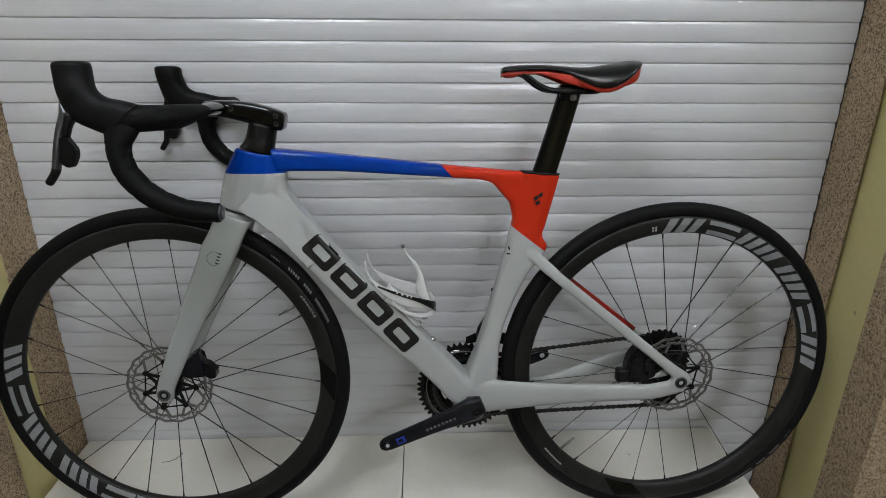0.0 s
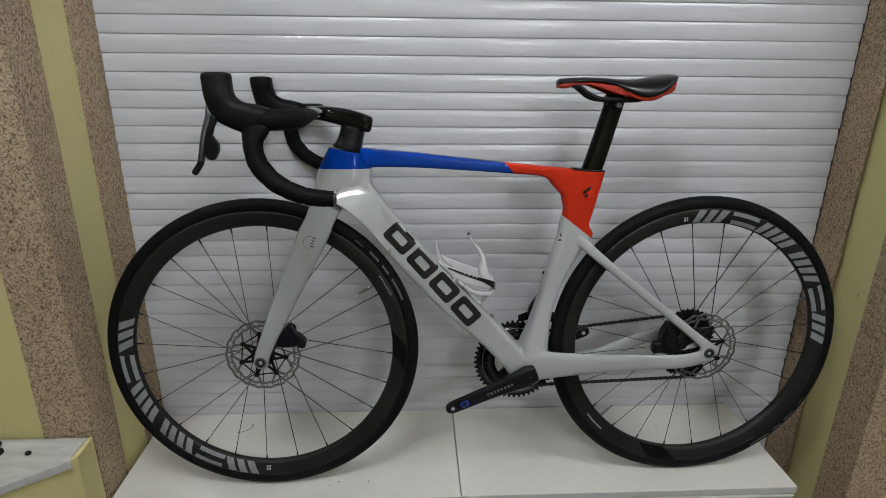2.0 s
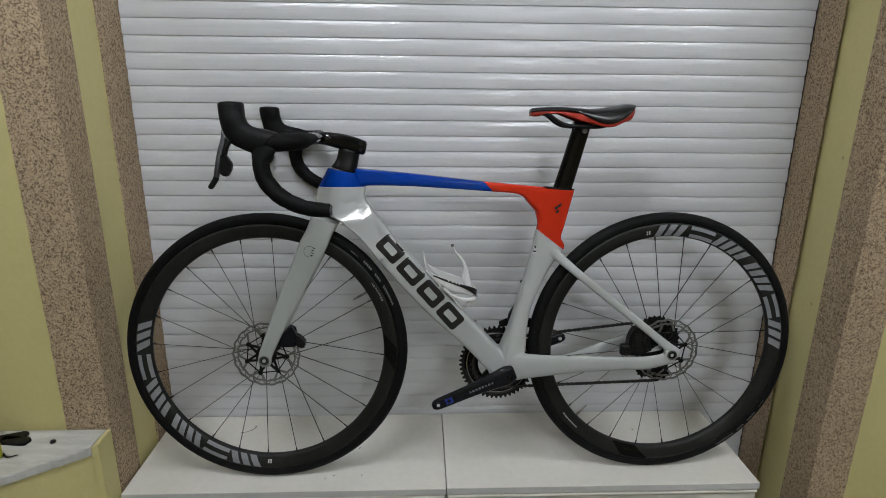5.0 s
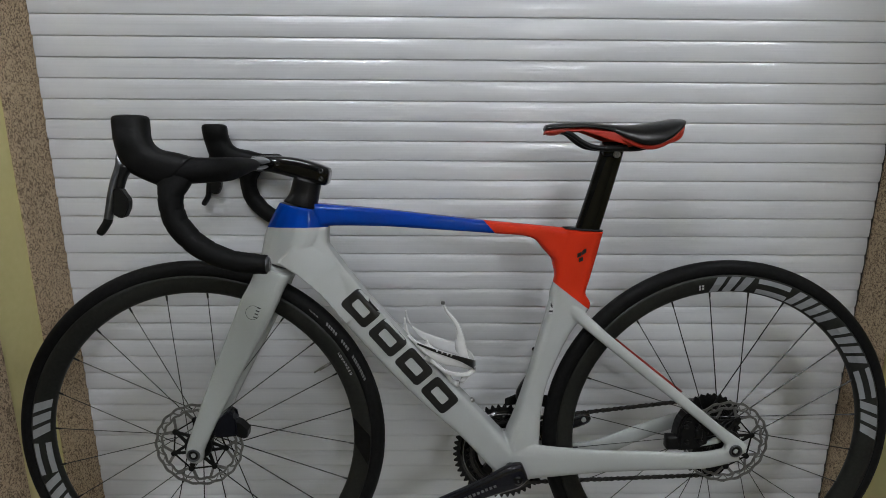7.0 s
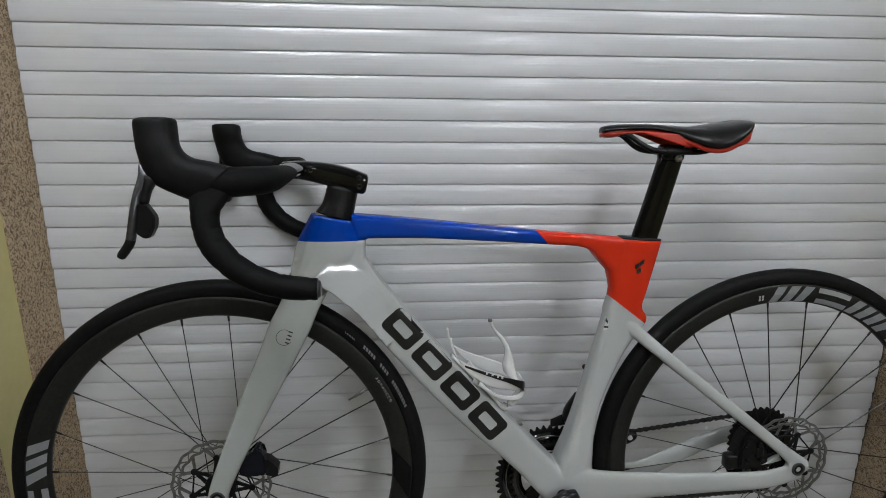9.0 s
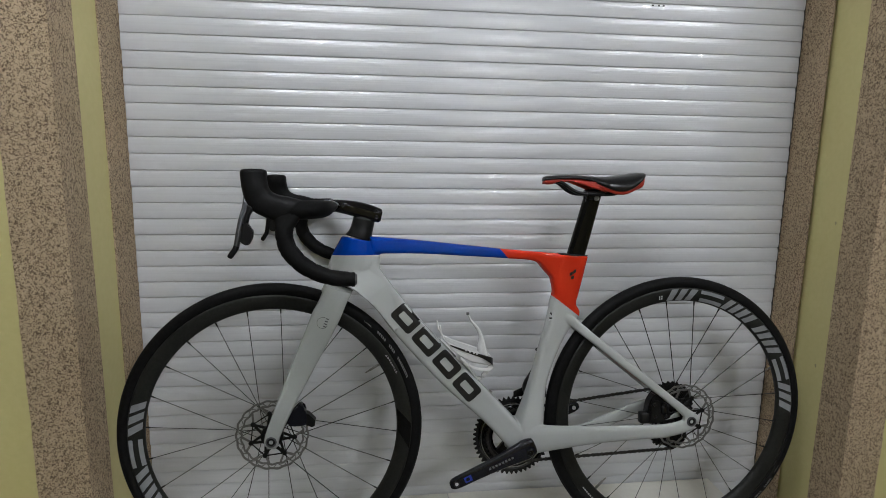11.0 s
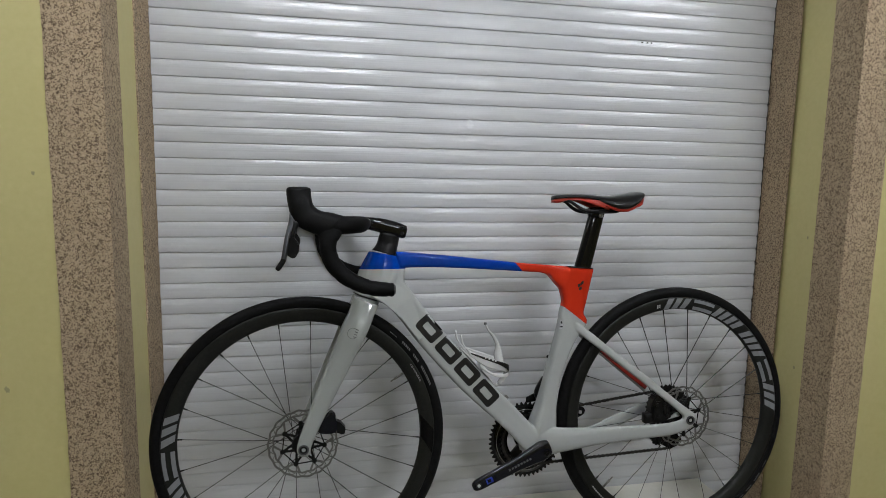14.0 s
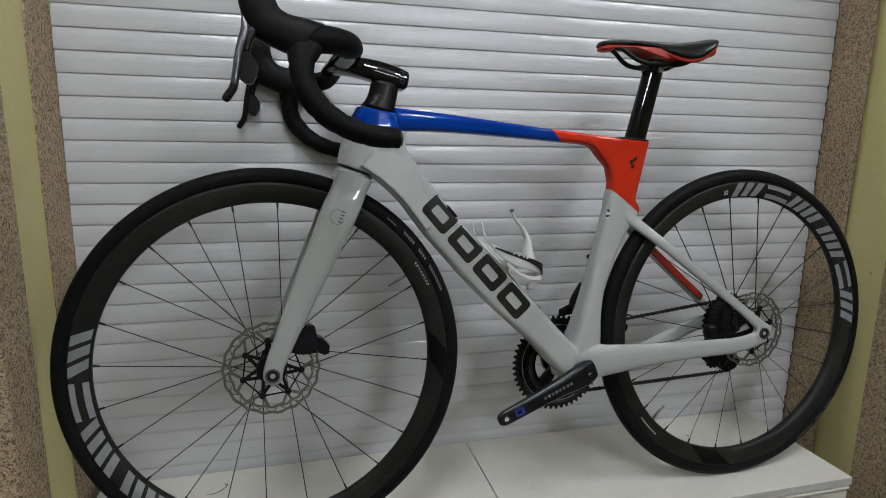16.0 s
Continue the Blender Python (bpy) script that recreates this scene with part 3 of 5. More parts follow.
def rotor_mesh(r=0.08):
    """The steel braking ring: two hoops joined by slanted bridges."""
    bm = bmesh.new()
    k = 120
    for r0, r1, ph in ((r - 0.0045, r, 0), (r - 0.0148, r - 0.0108, 3.1)):
        rows = []
        for j in range(k):
            t = 2 * math.pi * j / k
            w = 0.0012 * math.sin(18 * t + ph)
            rows.append([((r0 + w) * math.cos(t), -0.0009, (r0 + w) * math.sin(t)), ((r1 + w) * math.cos(t), -0.0009, (r1 + w) * math.sin(t)),
                         ((r1 + w) * math.cos(t), 0.0009, (r1 + w) * math.sin(t)), ((r0 + w) * math.cos(t), 0.0009, (r0 + w) * math.sin(t))])
        skin(bm, rows, closed=True)
    for i in range(36):
        t = 2 * math.pi * i / 36
        d = 0.05 if i % 2 else -0.05
        c = [(r - 0.0042, t + d - 0.016), (r - 0.0042, t + d + 0.016), (r - 0.0112, t - d + 0.016), (r - 0.0112, t - d - 0.016)]
        plate(bm, [(q * math.cos(a), q * math.sin(a)) for q, a in c], -0.0008, 0.0008)
    # curved feet that reach in to the carrier
    for i in range(7):
        t = 2 * math.pi * i / 7
        for d in (-0.30, 0.22):
            c = [(r - 0.0138, t + d - 0.045), (r - 0.0138, t + d + 0.045), (0.0475, t + 0.07), (0.0475, t - 0.07)]
            plate(bm, [(q * math.cos(a), q * math.sin(a)) for q, a in c], -0.0008, 0.0008)
    return bm


def carrier_mesh(arms=7):
    """The black openwork star that carries the braking ring."""
    bm = bmesh.new()
    for i in range(arms):
        t, u = 2 * math.pi * i / arms, 2 * math.pi * (i + 1) / arms
        tip = Vector((0.0495 * math.cos(t), 0.0495 * math.sin(t)))
        for d in (-0.42, 0.42):
            foot = Vector((0.020 * math.cos(t + d), 0.020 * math.sin(t + d)))
            w = (tip - foot).orthogonal().normalized()
            plate(bm, [tuple(foot + w * 0.0032), tuple(tip + w * 0.0022), tuple(tip - w * 0.0022), tuple(foot - w * 0.0032)], -0.0018, 0.0018)
        nxt = Vector((0.0495 * math.cos(u), 0.0495 * math.sin(u)))
        w = (nxt - tip).orthogonal().normalized() * 0.0013
        plate(bm, [tuple(tip + w), tuple(nxt + w), tuple(nxt - w), tuple(tip - w)], -0.0014, 0.0014)
        disc(bm, 0.0052, -0.0026, 0.0026, 12, tuple(tip))
    disc(bm, 0.025, -0.006, 0.003, 28, hole=0.010)
    return bm


def spoke_mesh(length_from, length_to, y_from, y_to, lead):
    """One spoke from the hub flange to the rim, with its nipple."""
    a = Vector((length_from * math.cos(lead), y_from, length_from * math.sin(lead)))
    b = Vector((length_to, y_to, 0))
    c = b + (a - b).normalized() * 0.011
    bm = bmesh.new()
    sweep(bm, [(*a, 0.00105, 0.0007), (*c, 0.00105, 0.0007)], n=1, k=6)
    sweep(bm, [(*c, 0.0016), (*b, 0.0020)], n=1, k=6)
    return mesh_from("spoke", bm, SPOKE)


def wheel(name, centre, rear, turn, print_start, print_sweep, rot_turn):
    flank = [(R_RIM, 0.0), (R_RIM + 0.0008, 0.0045)] + [(r, rim_side(r)) for r in (R_RIM + 0.004, R_RIM + 0.009, R_RIM + 0.015, R_RIM + 0.022, R_BEAD - 0.004)] + [(R_BEAD + 0.001, 0.0135), (R_BEAD + 0.0005, 0.010)]
    prof = flank + [(r, -y) for r, y in reversed(flank[1:])]
    w = part(name, lathe(bmesh.new(), prof, 128), CARBON, bike, "dark deep carbon rim with grey print", True, Matrix.Translation((centre[0], 0, centre[1])))
    # tyre: rounded tread with a faint step at the bead
    tp = []
    for i in range(19):
        t = radians(-112 + 224 * i / 18)
        tp.append((R_TYRE - 0.0143 + 0.0143 * math.cos(t), 0.0146 * math.sin(t)))
    tp = [(R_BEAD - 0.001, -0.0128)] + tp + [(R_BEAD - 0.001, 0.0128)]
    part("tyre", lathe(bmesh.new(), tp, 160), TYRE, w, "black road tyre", True)
    # hub
    f0, f1 = (0.030, -0.022) if rear else (0.024, -0.036)
    hub = [(0.0135, f0 + 0.016), (0.0135, f0 + 0.004), (0.022, f0 + 0.002), (0.022, f0 - 0.002), (0.0125, f0 - 0.006), (0.0115, 0.0), (0.0125, f1 + 0.006), (0.020, f1 + 0.002), (0.020, f1 - 0.002),
           (0.0135, f1 - 0.004), (0.0125, f1 - 0.018), (0.007, f1 - 0.019), (0.007, f0 + 0.017)]
    part("hub", lathe(bmesh.new(), [(r, -y) for r, y in hub], 36), BLACK, w, "", True)
    near_up, near_dn = spoke_mesh(0.021, R_RIM + 0.001, -f0 * 1.0, -0.001, radians(78)), spoke_mesh(0.021, R_RIM + 0.001, -f0 * 1.0, -0.001, radians(-78))
    far_up, far_dn = spoke_mesh(0.019, R_RIM + 0.001, -f1, 0.001, radians(78)), spoke_mesh(0.019, R_RIM + 0.001, -f1, 0.001, radians(-78))
    order = (near_up, far_up, near_dn, far_dn)
    for i in range(24):
        part("spoke", order[i % 4], SPOKE, w, m=Matrix.Rotation(-radians(turn + 15 * i), 4, "Y"))
    part("brake_rotor", rotor_mesh(), ROTOR, w, "steel disc brake rotor", False, Matrix.Translation((0, -0.033 if not rear else -0.043, 0)) @ Matrix.Rotation(radians(rot_turn), 4, "Y"))
    star = part("rotor_carrier", carrier_mesh(), BLACK, w, "black rotor star", False, Matrix.Translation((0, -0.034 if not rear else -0.044, 0)) @ Matrix.Rotation(radians(rot_turn), 4, "Y"))
    r = star.modifiers.new("fuse", "REMESH")
    r.mode, r.voxel_size = "VOXEL", 0.0009
    # printed blocks along the rim, on the side seen
    side = lambda r: -rim_side(r) - 0.0010
    a = print_start
    widths = (17.5, 12.0, 21.0, 21.0, 12.0, 17.5)
    gap = (print_sweep - math.copysign(sum(widths), print_sweep)) / 5
    sg = math.copysign(1, print_sweep)
    for wd in widths:
        a0, a1 = a, a + sg * wd
        ri, ro = R_RIM + 0.0030, R_BEAD - 0.0022
        if wd > 15:
            count = 4 if wd > 20 else 3
            step = (wd - 3.0) / count
            pieces = [ring_patch(ri, ro, a0 + sg * (0.2 + k * step), a0 + sg * (0.2 + k * step + step * 0.68), side, 3, sg * 3.0) for k in range(count)]
        else:
            q = (ro - ri) / 3.2
            pieces = [ring_patch(ri, ri + q, a0, a1, side, 5), ring_patch(ro - q, ro, a0, a1, side, 5)]
        part("printed_block", join(pieces), DECAL_GREY, w, "grey printed block")
        a = a1 + gap
    edge = print_start + print_sweep + 2.6 if not rear else print_start + 2.6
    part("small_mark", join([ring_patch(R_RIM + 0.010, R_RIM + 0.0145, edge + q, edge + q + 0.7, side, 1) for q in (-0.9, 0.2)] + [ring_patch(R_RIM + 0.0155, R_RIM + 0.020, edge + q, edge + q + 0.7, side, 1) for q in (-0.9, 0.2)]), DECAL_WHITE, w, "tiny pale square mark")
    # glossy dark patch, skewed across the rim
    first, last, skew = (-112.5, -99.5, 7.0) if rear else (-2.7, 8.3, -7.5)
    part("gloss_patch", ring_patch(R_RIM + 0.002, R_BEAD - 0.001, first, last, side, 6, skew), GLOSS_BLACK, w, "gloss black patch")
    return w


front_wheel = wheel("front_wheel", FRONT, False, -18.8, 163, 102, 7)
rear_wheel = wheel("rear_wheel", REAR, True, -8.5, 98, -102, 35)

# valves
for w, ang in ((front_wheel, 31.0), (rear_wheel, 223.0)):
    c, s = math.cos(radians(ang)), math.sin(radians(ang))
    bm = sweep(bmesh.new(), [(c * 0.281, 0, s * 0.281, 0.003), (c * 0.255, 0, s * 0.255, 0.003), (c * 0.2535, 0, s * 0.2535, 0.0018), (c * 0.243, 0, s * 0.243, 0.0018)], n=1, k=8)
    part("valve", bm, STEEL, w, "thin metal valve", True)
# small print on the rear rim
bars = [ring_patch(0.2995, 0.303, 224.5 + 1.35 * i, 225.3 + 1.35 * i, lambda r: -rim_side(r) - 0.0006, 1) for i in range(-6, 2)]
part("small_print", join(bars), DECAL_WHITE, rear_wheel, "row of small pale bars")

# maker's print on the tyre wall, as bars
for w, a0 in ((front_wheel, 37.0), (rear_wheel, -42.0)):
    bars = []
    for i, (q, big) in enumerate([(x * 1.05, True) for x in range(0, 22) if x not in (5, 6, 11, 12)] + [(-7 + x * 0.62, False) for x in range(6)]):
        at = a0 + 6 - q
        bars.append(ring_patch(0.3232, 0.3285 if big else 0.3255, at - (0.36 if big else 0.2), at + (0.36 if big else 0.2), lambda r: -0.01515 + (0.0011 if r > 0.326 else 0), 1, 0.5))
    part("tyre_print", join(bars), DECAL_DIM, w, "row of grey bars on the tyre wall")

# readable word on the front rim edge
for i, ch in enumerate("ADVANCED"):
    at = radians(33.2 - i * 1.22)
    m = Matrix.Translation((0.3065 * math.cos(at), -rim_side(0.3065) - 0.0007, 0.3065 * math.sin(at))) @ Matrix.Rotation(math.pi / 2 - at, 4, "Y") @ Matrix.Rotation(radians(90), 4, "X")
    letters(ch, 0.0062, 0.0001, DECAL_WHITE, "letter", front_wheel, m)

# ---- drivetrain ----
crank = part("crankset", disc(bmesh.new(), 0.0125, -0.062, 0.07, 24, BB), BLACK, bike, "black crank axle", True)


def crank_arm(bm, sign):
    """An arm from the axle to its hollow end; sign 1 is the near side."""
    hub = Vector(BB if sign > 0 else (BB[0] - 0.004, BB[1] - 0.010))
    end = (hub.x - (0.165 if sign > 0 else -0.170), hub.y - sign * (0.069 if sign > 0 else 0.054))
    d = Vector(end) - hub
    L = d.length
    d.normalize()
    nrm = Vector((-d.y, d.x))
    keys = []
    for f, w, off, th in ((-0.135, 0.0115, 0.056, 0.007), (-0.115, 0.0180, 0.058, 0.0095), (-0.02, 0.0235, 0.060, 0.0110), (0.10, 0.0220, 0.061, 0.0110), (0.4, 0.0168, 0.062, 0.0092), (0.75, 0.0148, 0.063, 0.0080),
                          (0.97, 0.0142, 0.0635, 0.0072), (1.05, 0.0115, 0.0635, 0.0068), (1.085, 0.006, 0.0635, 0.0055)):
        c = hub + d * (L * f)
        p, q = c + nrm * w, c - nrm * w
        keys.append((p.x, p.y, q.x, q.y, off if sign > 0 else -off - 0.018, th))
    blade(bm, keys, 4, 3.2, 28)
    return end, d, nrm


bm = bmesh.new()
end, d, nrm = crank_arm(bm, 1)
arm = part("crank_arm", bm, CRANK_BLACK, crank, "blue-black crank arm with a pedal hole", True)
bm = lathe(bmesh.new(), [(0.0040, -0.0706), (0.0078, -0.0712), (0.0078, -0.060), (0.0040, -0.060)], 20)
bmesh.ops.translate(bm, verts=bm.verts, vec=(end[0], 0, end[1]))
part("pedal_thread", bm, COG, crank, "dark steel pedal thread", True)
part("pedal_hole", disc(bmesh.new(), 0.0040, -0.0709, -0.0600, 20, end), DECAL_WHITE, crank, "open pedal hole showing white behind")
bm = bmesh.new()
end2, d2, n2 = crank_arm(bm, -1)
part("crank_arm", bm, CRANK_BLACK, crank, "", True)
part("pedal_hole", disc(bmesh.new(), 0.0050, 0.0726, 0.0750, 18, end2), DECAL_WHITE, crank, "open pedal hole showing white behind")
ax = math.atan2(d.y, d.x)


def on_crank(f0, f1, w0, w1, y, material, name, label=""):
    L = 0.1788
    pts = [(f0, w0), (f1, w0), (f1, w1), (f0, w1)]
    o = [tuple(Vector(BB) + d * (L * f) + nrm * w) for f, w in pts]
    part(name, plate(bmesh.new(), o, y, y + 0.0008), material, crank, label)


for i in range(9):
    on_crank(0.545 - i * 0.046, 0.517 - i * 0.046, -0.0030, 0.0020, -0.0726 + 0.0001 * i, DECAL_DIM, "printed_bar", "slim grey printed bar")
on_crank(0.89, 0.79, -0.0068, 0.0068, -0.0713, DECAL_BLUE, "blue_mark", "small blue square mark")
on_crank(0.87, 0.82, -0.0035, 0.0035, -0.0717, CRANK_BLACK, "mark_middle", "")
bm = disc(bmesh.new(), 0.0085, -0.0722, -0.066, 20, (BB[0] + 0.008, BB[1] - 0.004))
part("crank_cap", bm, GLOSS_BLACK, crank, "", True)

RING = (BB[0] - 0.004, BB[1] - 0.010)
put = Matrix.Translation((RING[0], 0, RING[1]))
part("chainring", gear(bmesh.new(), 50, 0.0945, 0.1015, 0.0475, 0.0500, 0.074), COG, crank, "large toothed chainring", m=put)
part("chainring_face", lathe(bmesh.new(), [(0.052, 0.0455), (0.088, 0.0455), (0.088, 0.053), (0.052, 0.053)], 64), GLOSS_BLACK, crank, "", True, put)
part("chainring_rim", lathe(bmesh.new(), [(0.0805, 0.0448), (0.0825, 0.0448), (0.0825, 0.0456), (0.0805, 0.0456)], 64), STEEL, crank, "thin bright line on chainring", True, put)
part("chainring", gear(bmesh.new(), 36, 0.0705, 0.0750, 0.0405, 0.0425, 0.058), COG, crank, "inner chainring", m=put)
bm = bmesh.new()
for i in range(4):
    t = radians(52 + 90 * i)
    c = [(0.012, t - 0.8), (0.012, t + 0.8), (0.078, t + 0.19), (0.078, t - 0.19)]
    plate(bm, [(q * math.cos(a), q * math.sin(a)) for q, a in c], 0.043, 0.052)
part("spider", bm, BLACK, crank, m=put)

CASS = REAR
cassette = part("cassette", disc(bmesh.new(), 0.017, 0.020, 0.062, 24, CASS), BLACK, bike, "dark toothed cassette")
for i in range(11):
    teeth = 32 - 2 * i
    r = teeth * 0.0127 / (2 * math.pi)
    y = 0.026 + 0.0033 * i
    part("sprocket", gear(bmesh.new(), teeth, r - 0.0028, r + 0.0022, y, y + 0.0016, max(r - 0.016, 0.014)), COG, cassette, m=Matrix.Translation((CASS[0], 0, CASS[1])))

# chain: real links along the two runs and round the ring
def chain_path():
    yc, r = 0.0415, 0.0665
    pts = [(CASS[0] - 0.006, 0.046, CASS[1] + 0.046), (RING[0] - 0.006, yc, RING[1] + r)]
    for i in range(1, 13):
        t = radians(95 + 172 * i / 12)
        pts.append((RING[0] + r * math.cos(t), yc, RING[1] + r * math.sin(t)))
    pts += [(0.505, 0.052, -0.118), (0.530, 0.052, -0.108)]
    return [Vector(p) for p in pts]


def chain_mesh():
    bm = bmesh.new()
    path = chain_path()
    dist = [0.0]
    for p, q in zip(path, path[1:]):
        dist.append(dist[-1] + (q - p).length)
    pin = 0.0127
    spots = []
    for j in range(int(dist[-1] / pin)):
        s = j * pin
        i = max(k for k in range(len(dist)) if dist[k] <= s)
        i = min(i, len(path) - 2)
        f = (s - dist[i]) / (dist[i + 1] - dist[i])
        spots.append(path[i].lerp(path[i + 1], f))
    for j, (p, q) in enumerate(zip(spots, spots[1:])):
        dv = Vector((q.x - p.x, q.z - p.z)).normalized()
        nv = Vector((-dv.y, dv.x)) * 0.0036
        a, b = Vector((p.x, p.z)) - dv * 0.003, Vector((q.x, q.z)) + dv * 0.003
        m = (a + b) / 2
        o = [a + nv * 0.7, a + dv * 0.003 + nv, m + nv * 0.62, b - dv * 0.003 + nv, b + nv * 0.7, b - nv * 0.7, b - dv * 0.003 - nv, m - nv * 0.62, a + dv * 0.003 - nv, a - nv * 0.7]
        y = p.y
        off = 0.0026 if j % 2 else 0.0017
        for s in (-1, 1):
            plate(bm, [tuple(v) for v in o], y + s * off - 0.0004, y + s * off + 0.0004)
        disc(bm, 0.0022, y - 0.0032, y + 0.0032, 8, (p.x, p.z))
    return bm


part("chain", chain_mesh(), CHAIN_STEEL, bike, "oily steel chain")

# front derailleur
bm = bmesh.new()
blade(bm, [(0.104, 0.052, 0.112, 0.046, -0.036, 0.006), (0.100, 0.066, 0.122, 0.058, -0.038, 0.012), (0.104, 0.082, 0.130, 0.076, -0.038, 0.013), (0.114, 0.100, 0.134, 0.098, -0.036, 0.011), (0.120, 0.112, 0.130, 0.112, -0.034, 0.006)], 4, 2.4, 14)
blade(bm, [(0.080, 0.056, 0.080, 0.040, -0.047, 0.0015), (0.120, 0.070, 0.120, 0.044, -0.047, 0.0018), (0.165, 0.062, 0.165, 0.036, -0.047, 0.0015)], 4, 3.0, 12)
fd = part("front_derailleur", bm, BLACK, bike, "black front derailleur", True)
bm = bmesh.new()
bmesh.ops.create_uvsphere(bm, u_segments=14, v_segments=10, radius=0.005, matrix=Matrix.Translation((0.131, 0.019, 0.168)))
part("cable_port", bm, BLACK, bike, "small black rubber plug", True)

# rear derailleur
rd = part("rear_derailleur", sweep(bmesh.new(), [(0.498, 0.072, -0.012, 0.010), (0.505, 0.080, -0.035, 0.016), (0.492, 0.082, -0.06, 0.017), (0.476, 0.074, -0.072, 0.013)], k=14), BLACK, bike, "black rear derailleur", True)
bm = plate(bmesh.new(), [(0.500, -0.058), (0.520, -0.068), (0.545, -0.092), (0.530, -0.110), (0.508, -0.118), (0.484, -0.104), (0.452, -0.088), (0.444, -0.074), (0.470, -0.070), (0.486, -0.076)], 0.056, 0.060)
plate(bm, [(0.500, -0.058), (0.520, -0.068), (0.545, -0.092), (0.530, -0.110), (0.508, -0.118), (0.484, -0.104), (0.452, -0.088), (0.444, -0.074), (0.470, -0.070), (0.486, -0.076)], 0.044, 0.046)
part("pulley_cage", bm, GLOSS_BLACK, rd, "glossy pulley cage")
part("pulley", gear(bmesh.new(), 12, 0.018, 0.0215, 0.049, 0.053, 0.005), BLACK, rd, m=Matrix.Translation((0.520, 0, -0.092)))
part("pulley", gear(bmesh.new(), 12, 0.018, 0.0215, 0.049, 0.053, 0.005), BLACK, rd, m=Matrix.Translation((0.474, 0, -0.086)))

# ---- brakes ----
bm = bmesh.new()
plate(bm, [(-0.456, 0.062), (-0.440, 0.070), (-0.4335, 0.083), (-0.428, 0.083), (-0.4255, 0.073), (-0.418, 0.062), (-0.417, 0.034), (-0.440, 0.031), (-0.460, 0.034)], -0.058, -0.032)
bmesh.ops.bevel(bm, geom=bm.edges[:], offset=0.003, segments=2, affect="EDGES")
cal = part("front_caliper", bm, CRANK_BLACK, bike, "blue-black hydraulic disc brake caliper")
part("bleed_block", plate(bmesh.new(), [(-0.419, 0.060), (-0.412, 0.057), (-0.399, 0.043), (-0.4005, 0.030), (-0.408, 0.028), (-0.419, 0.033)], -0.054, -0.034), BLACK, cal)
part("pad_holder", boxed((-0.470, -0.037, 0.030), (-0.425, -0.029, 0.055), 0.002), BLACK, cal)
bm = bmesh.new()
plate(bm, [(0.388, -0.004), (0.384, 0.018), (0.387, 0.042), (0.394, 0.060), (0.404, 0.070), (0.416, 0.066), (0.428, 0.050), (0.438, 0.034), (0.446, 0.012), (0.440, -0.002)], -0.058, -0.030)
bmesh.ops.bevel(bm, geom=bm.edges[:], offset=0.0035, segments=2, affect="EDGES")
cal = part("rear_caliper", bm, BLACK, bike, "black hydraulic disc brake caliper on the chainstay")
part("caliper_cover", plate(bmesh.new(), [(0.392, 0.008), (0.391, 0.040), (0.398, 0.056), (0.410, 0.054), (0.416, 0.034), (0.412, 0.008)], -0.0615, -0.057), BLACK, cal)
for x, z in ((0.399, 0.046), (0.402, 0.016), (0.422, 0.046), (0.428, 0.016)):
    part("caliper_bolt", lathe(bmesh.new(), [(0.0005, -0.0645), (0.002, -0.0645), (0.002, -0.0655), (0.0045, -0.0655), (0.0045, -0.058), (0.0005, -0.058)], 12), COG, cal, m=Matrix.Translation((x, 0, z)))
part("bleed_block", boxed((0.418, -0.062, 0.020), (0.432, -0.05, 0.040), 0.003), BLACK, cal, "", True)
part("mount_foot", boxed((0.368, -0.056, -0.004), (0.40, -0.036, 0.024), 0.005), BLACK, cal, "", True)
bm = bmesh.new()
blade(bm, [(0.470, 0.012, 0.425, 0.004, 0.055, 0.004), (0.468, 0.016, 0.44, 0.010, 0.055, 0.004), (0.464, 0.022, 0.452, 0.018, 0.055, 0.003)], e=3)
part("caliper_bolt_pad", bm, PALE, bike, "", True)

# ---- seat ----
bm = bmesh.new()
blade(bm, [(0.188, 0.385, 0.233, 0.383, 0, 0.0125), (0.195, 0.406, 0.240, 0.403, 0, 0.0125), (0.2155, 0.475, 0.2585, 0.472, 0, 0.0125), (0.2355, 0.546, 0.2765, 0.543, 0, 0.0125), (0.240, 0.554, 0.275, 0.551, 0, 0.0115)], e=2.4, k=28)
post = part("seatpost", bm, GLOSS_BLACK, bike, "gloss black aero seatpost", True)
bm = bmesh.new()
blade(bm, [(0.172, 0.408, 0.2462, 0.402, 0, 0.0165), (0.170, 0.4045, 0.2458, 0.399, 0, 0.0176)], e=2.8, n=1)
part("post_collar", bm, BLACK, bike, "black rubber collar", True)
bm = boxed((0.236, -0.017, 0.533), (0.272, 0.017, 0.560), 0.006)
part("clamp", bm, GLOSS_BLACK, post, "black saddle clamp", True)
part("clamp_bolt", lathe(bmesh.new(), [(0.0005, -0.0195), (0.003, -0.0195), (0.003, -0.0205), (0.0062, -0.0205), (0.0062, -0.016), (0.0005, -0.016)], 16), STEEL, post, "steel clamp bolt", True, Matrix.Translation((0.259, 0, 0.538)))

SAD = [(0.132, 0.584, 0.008, 0.003), (0.137, 0.5895, 0.016, 0.007), (0.165, 0.5925, 0.019, 0.0075), (0.205, 0.5932, 0.022, 0.007), (0.240, 0.5915, 0.030, 0.011), (0.268, 0.590, 0.044, 0.023), (0.290, 0.5910, 0.057, 0.034),
       (0.312, 0.5945, 0.066, 0.038), (0.334, 0.5975, 0.069, 0.031), (0.352, 0.600, 0.065, 0.019), (0.364, 0.600, 0.052, 0.009), (0.370, 0.599, 0.034, 0.004)]


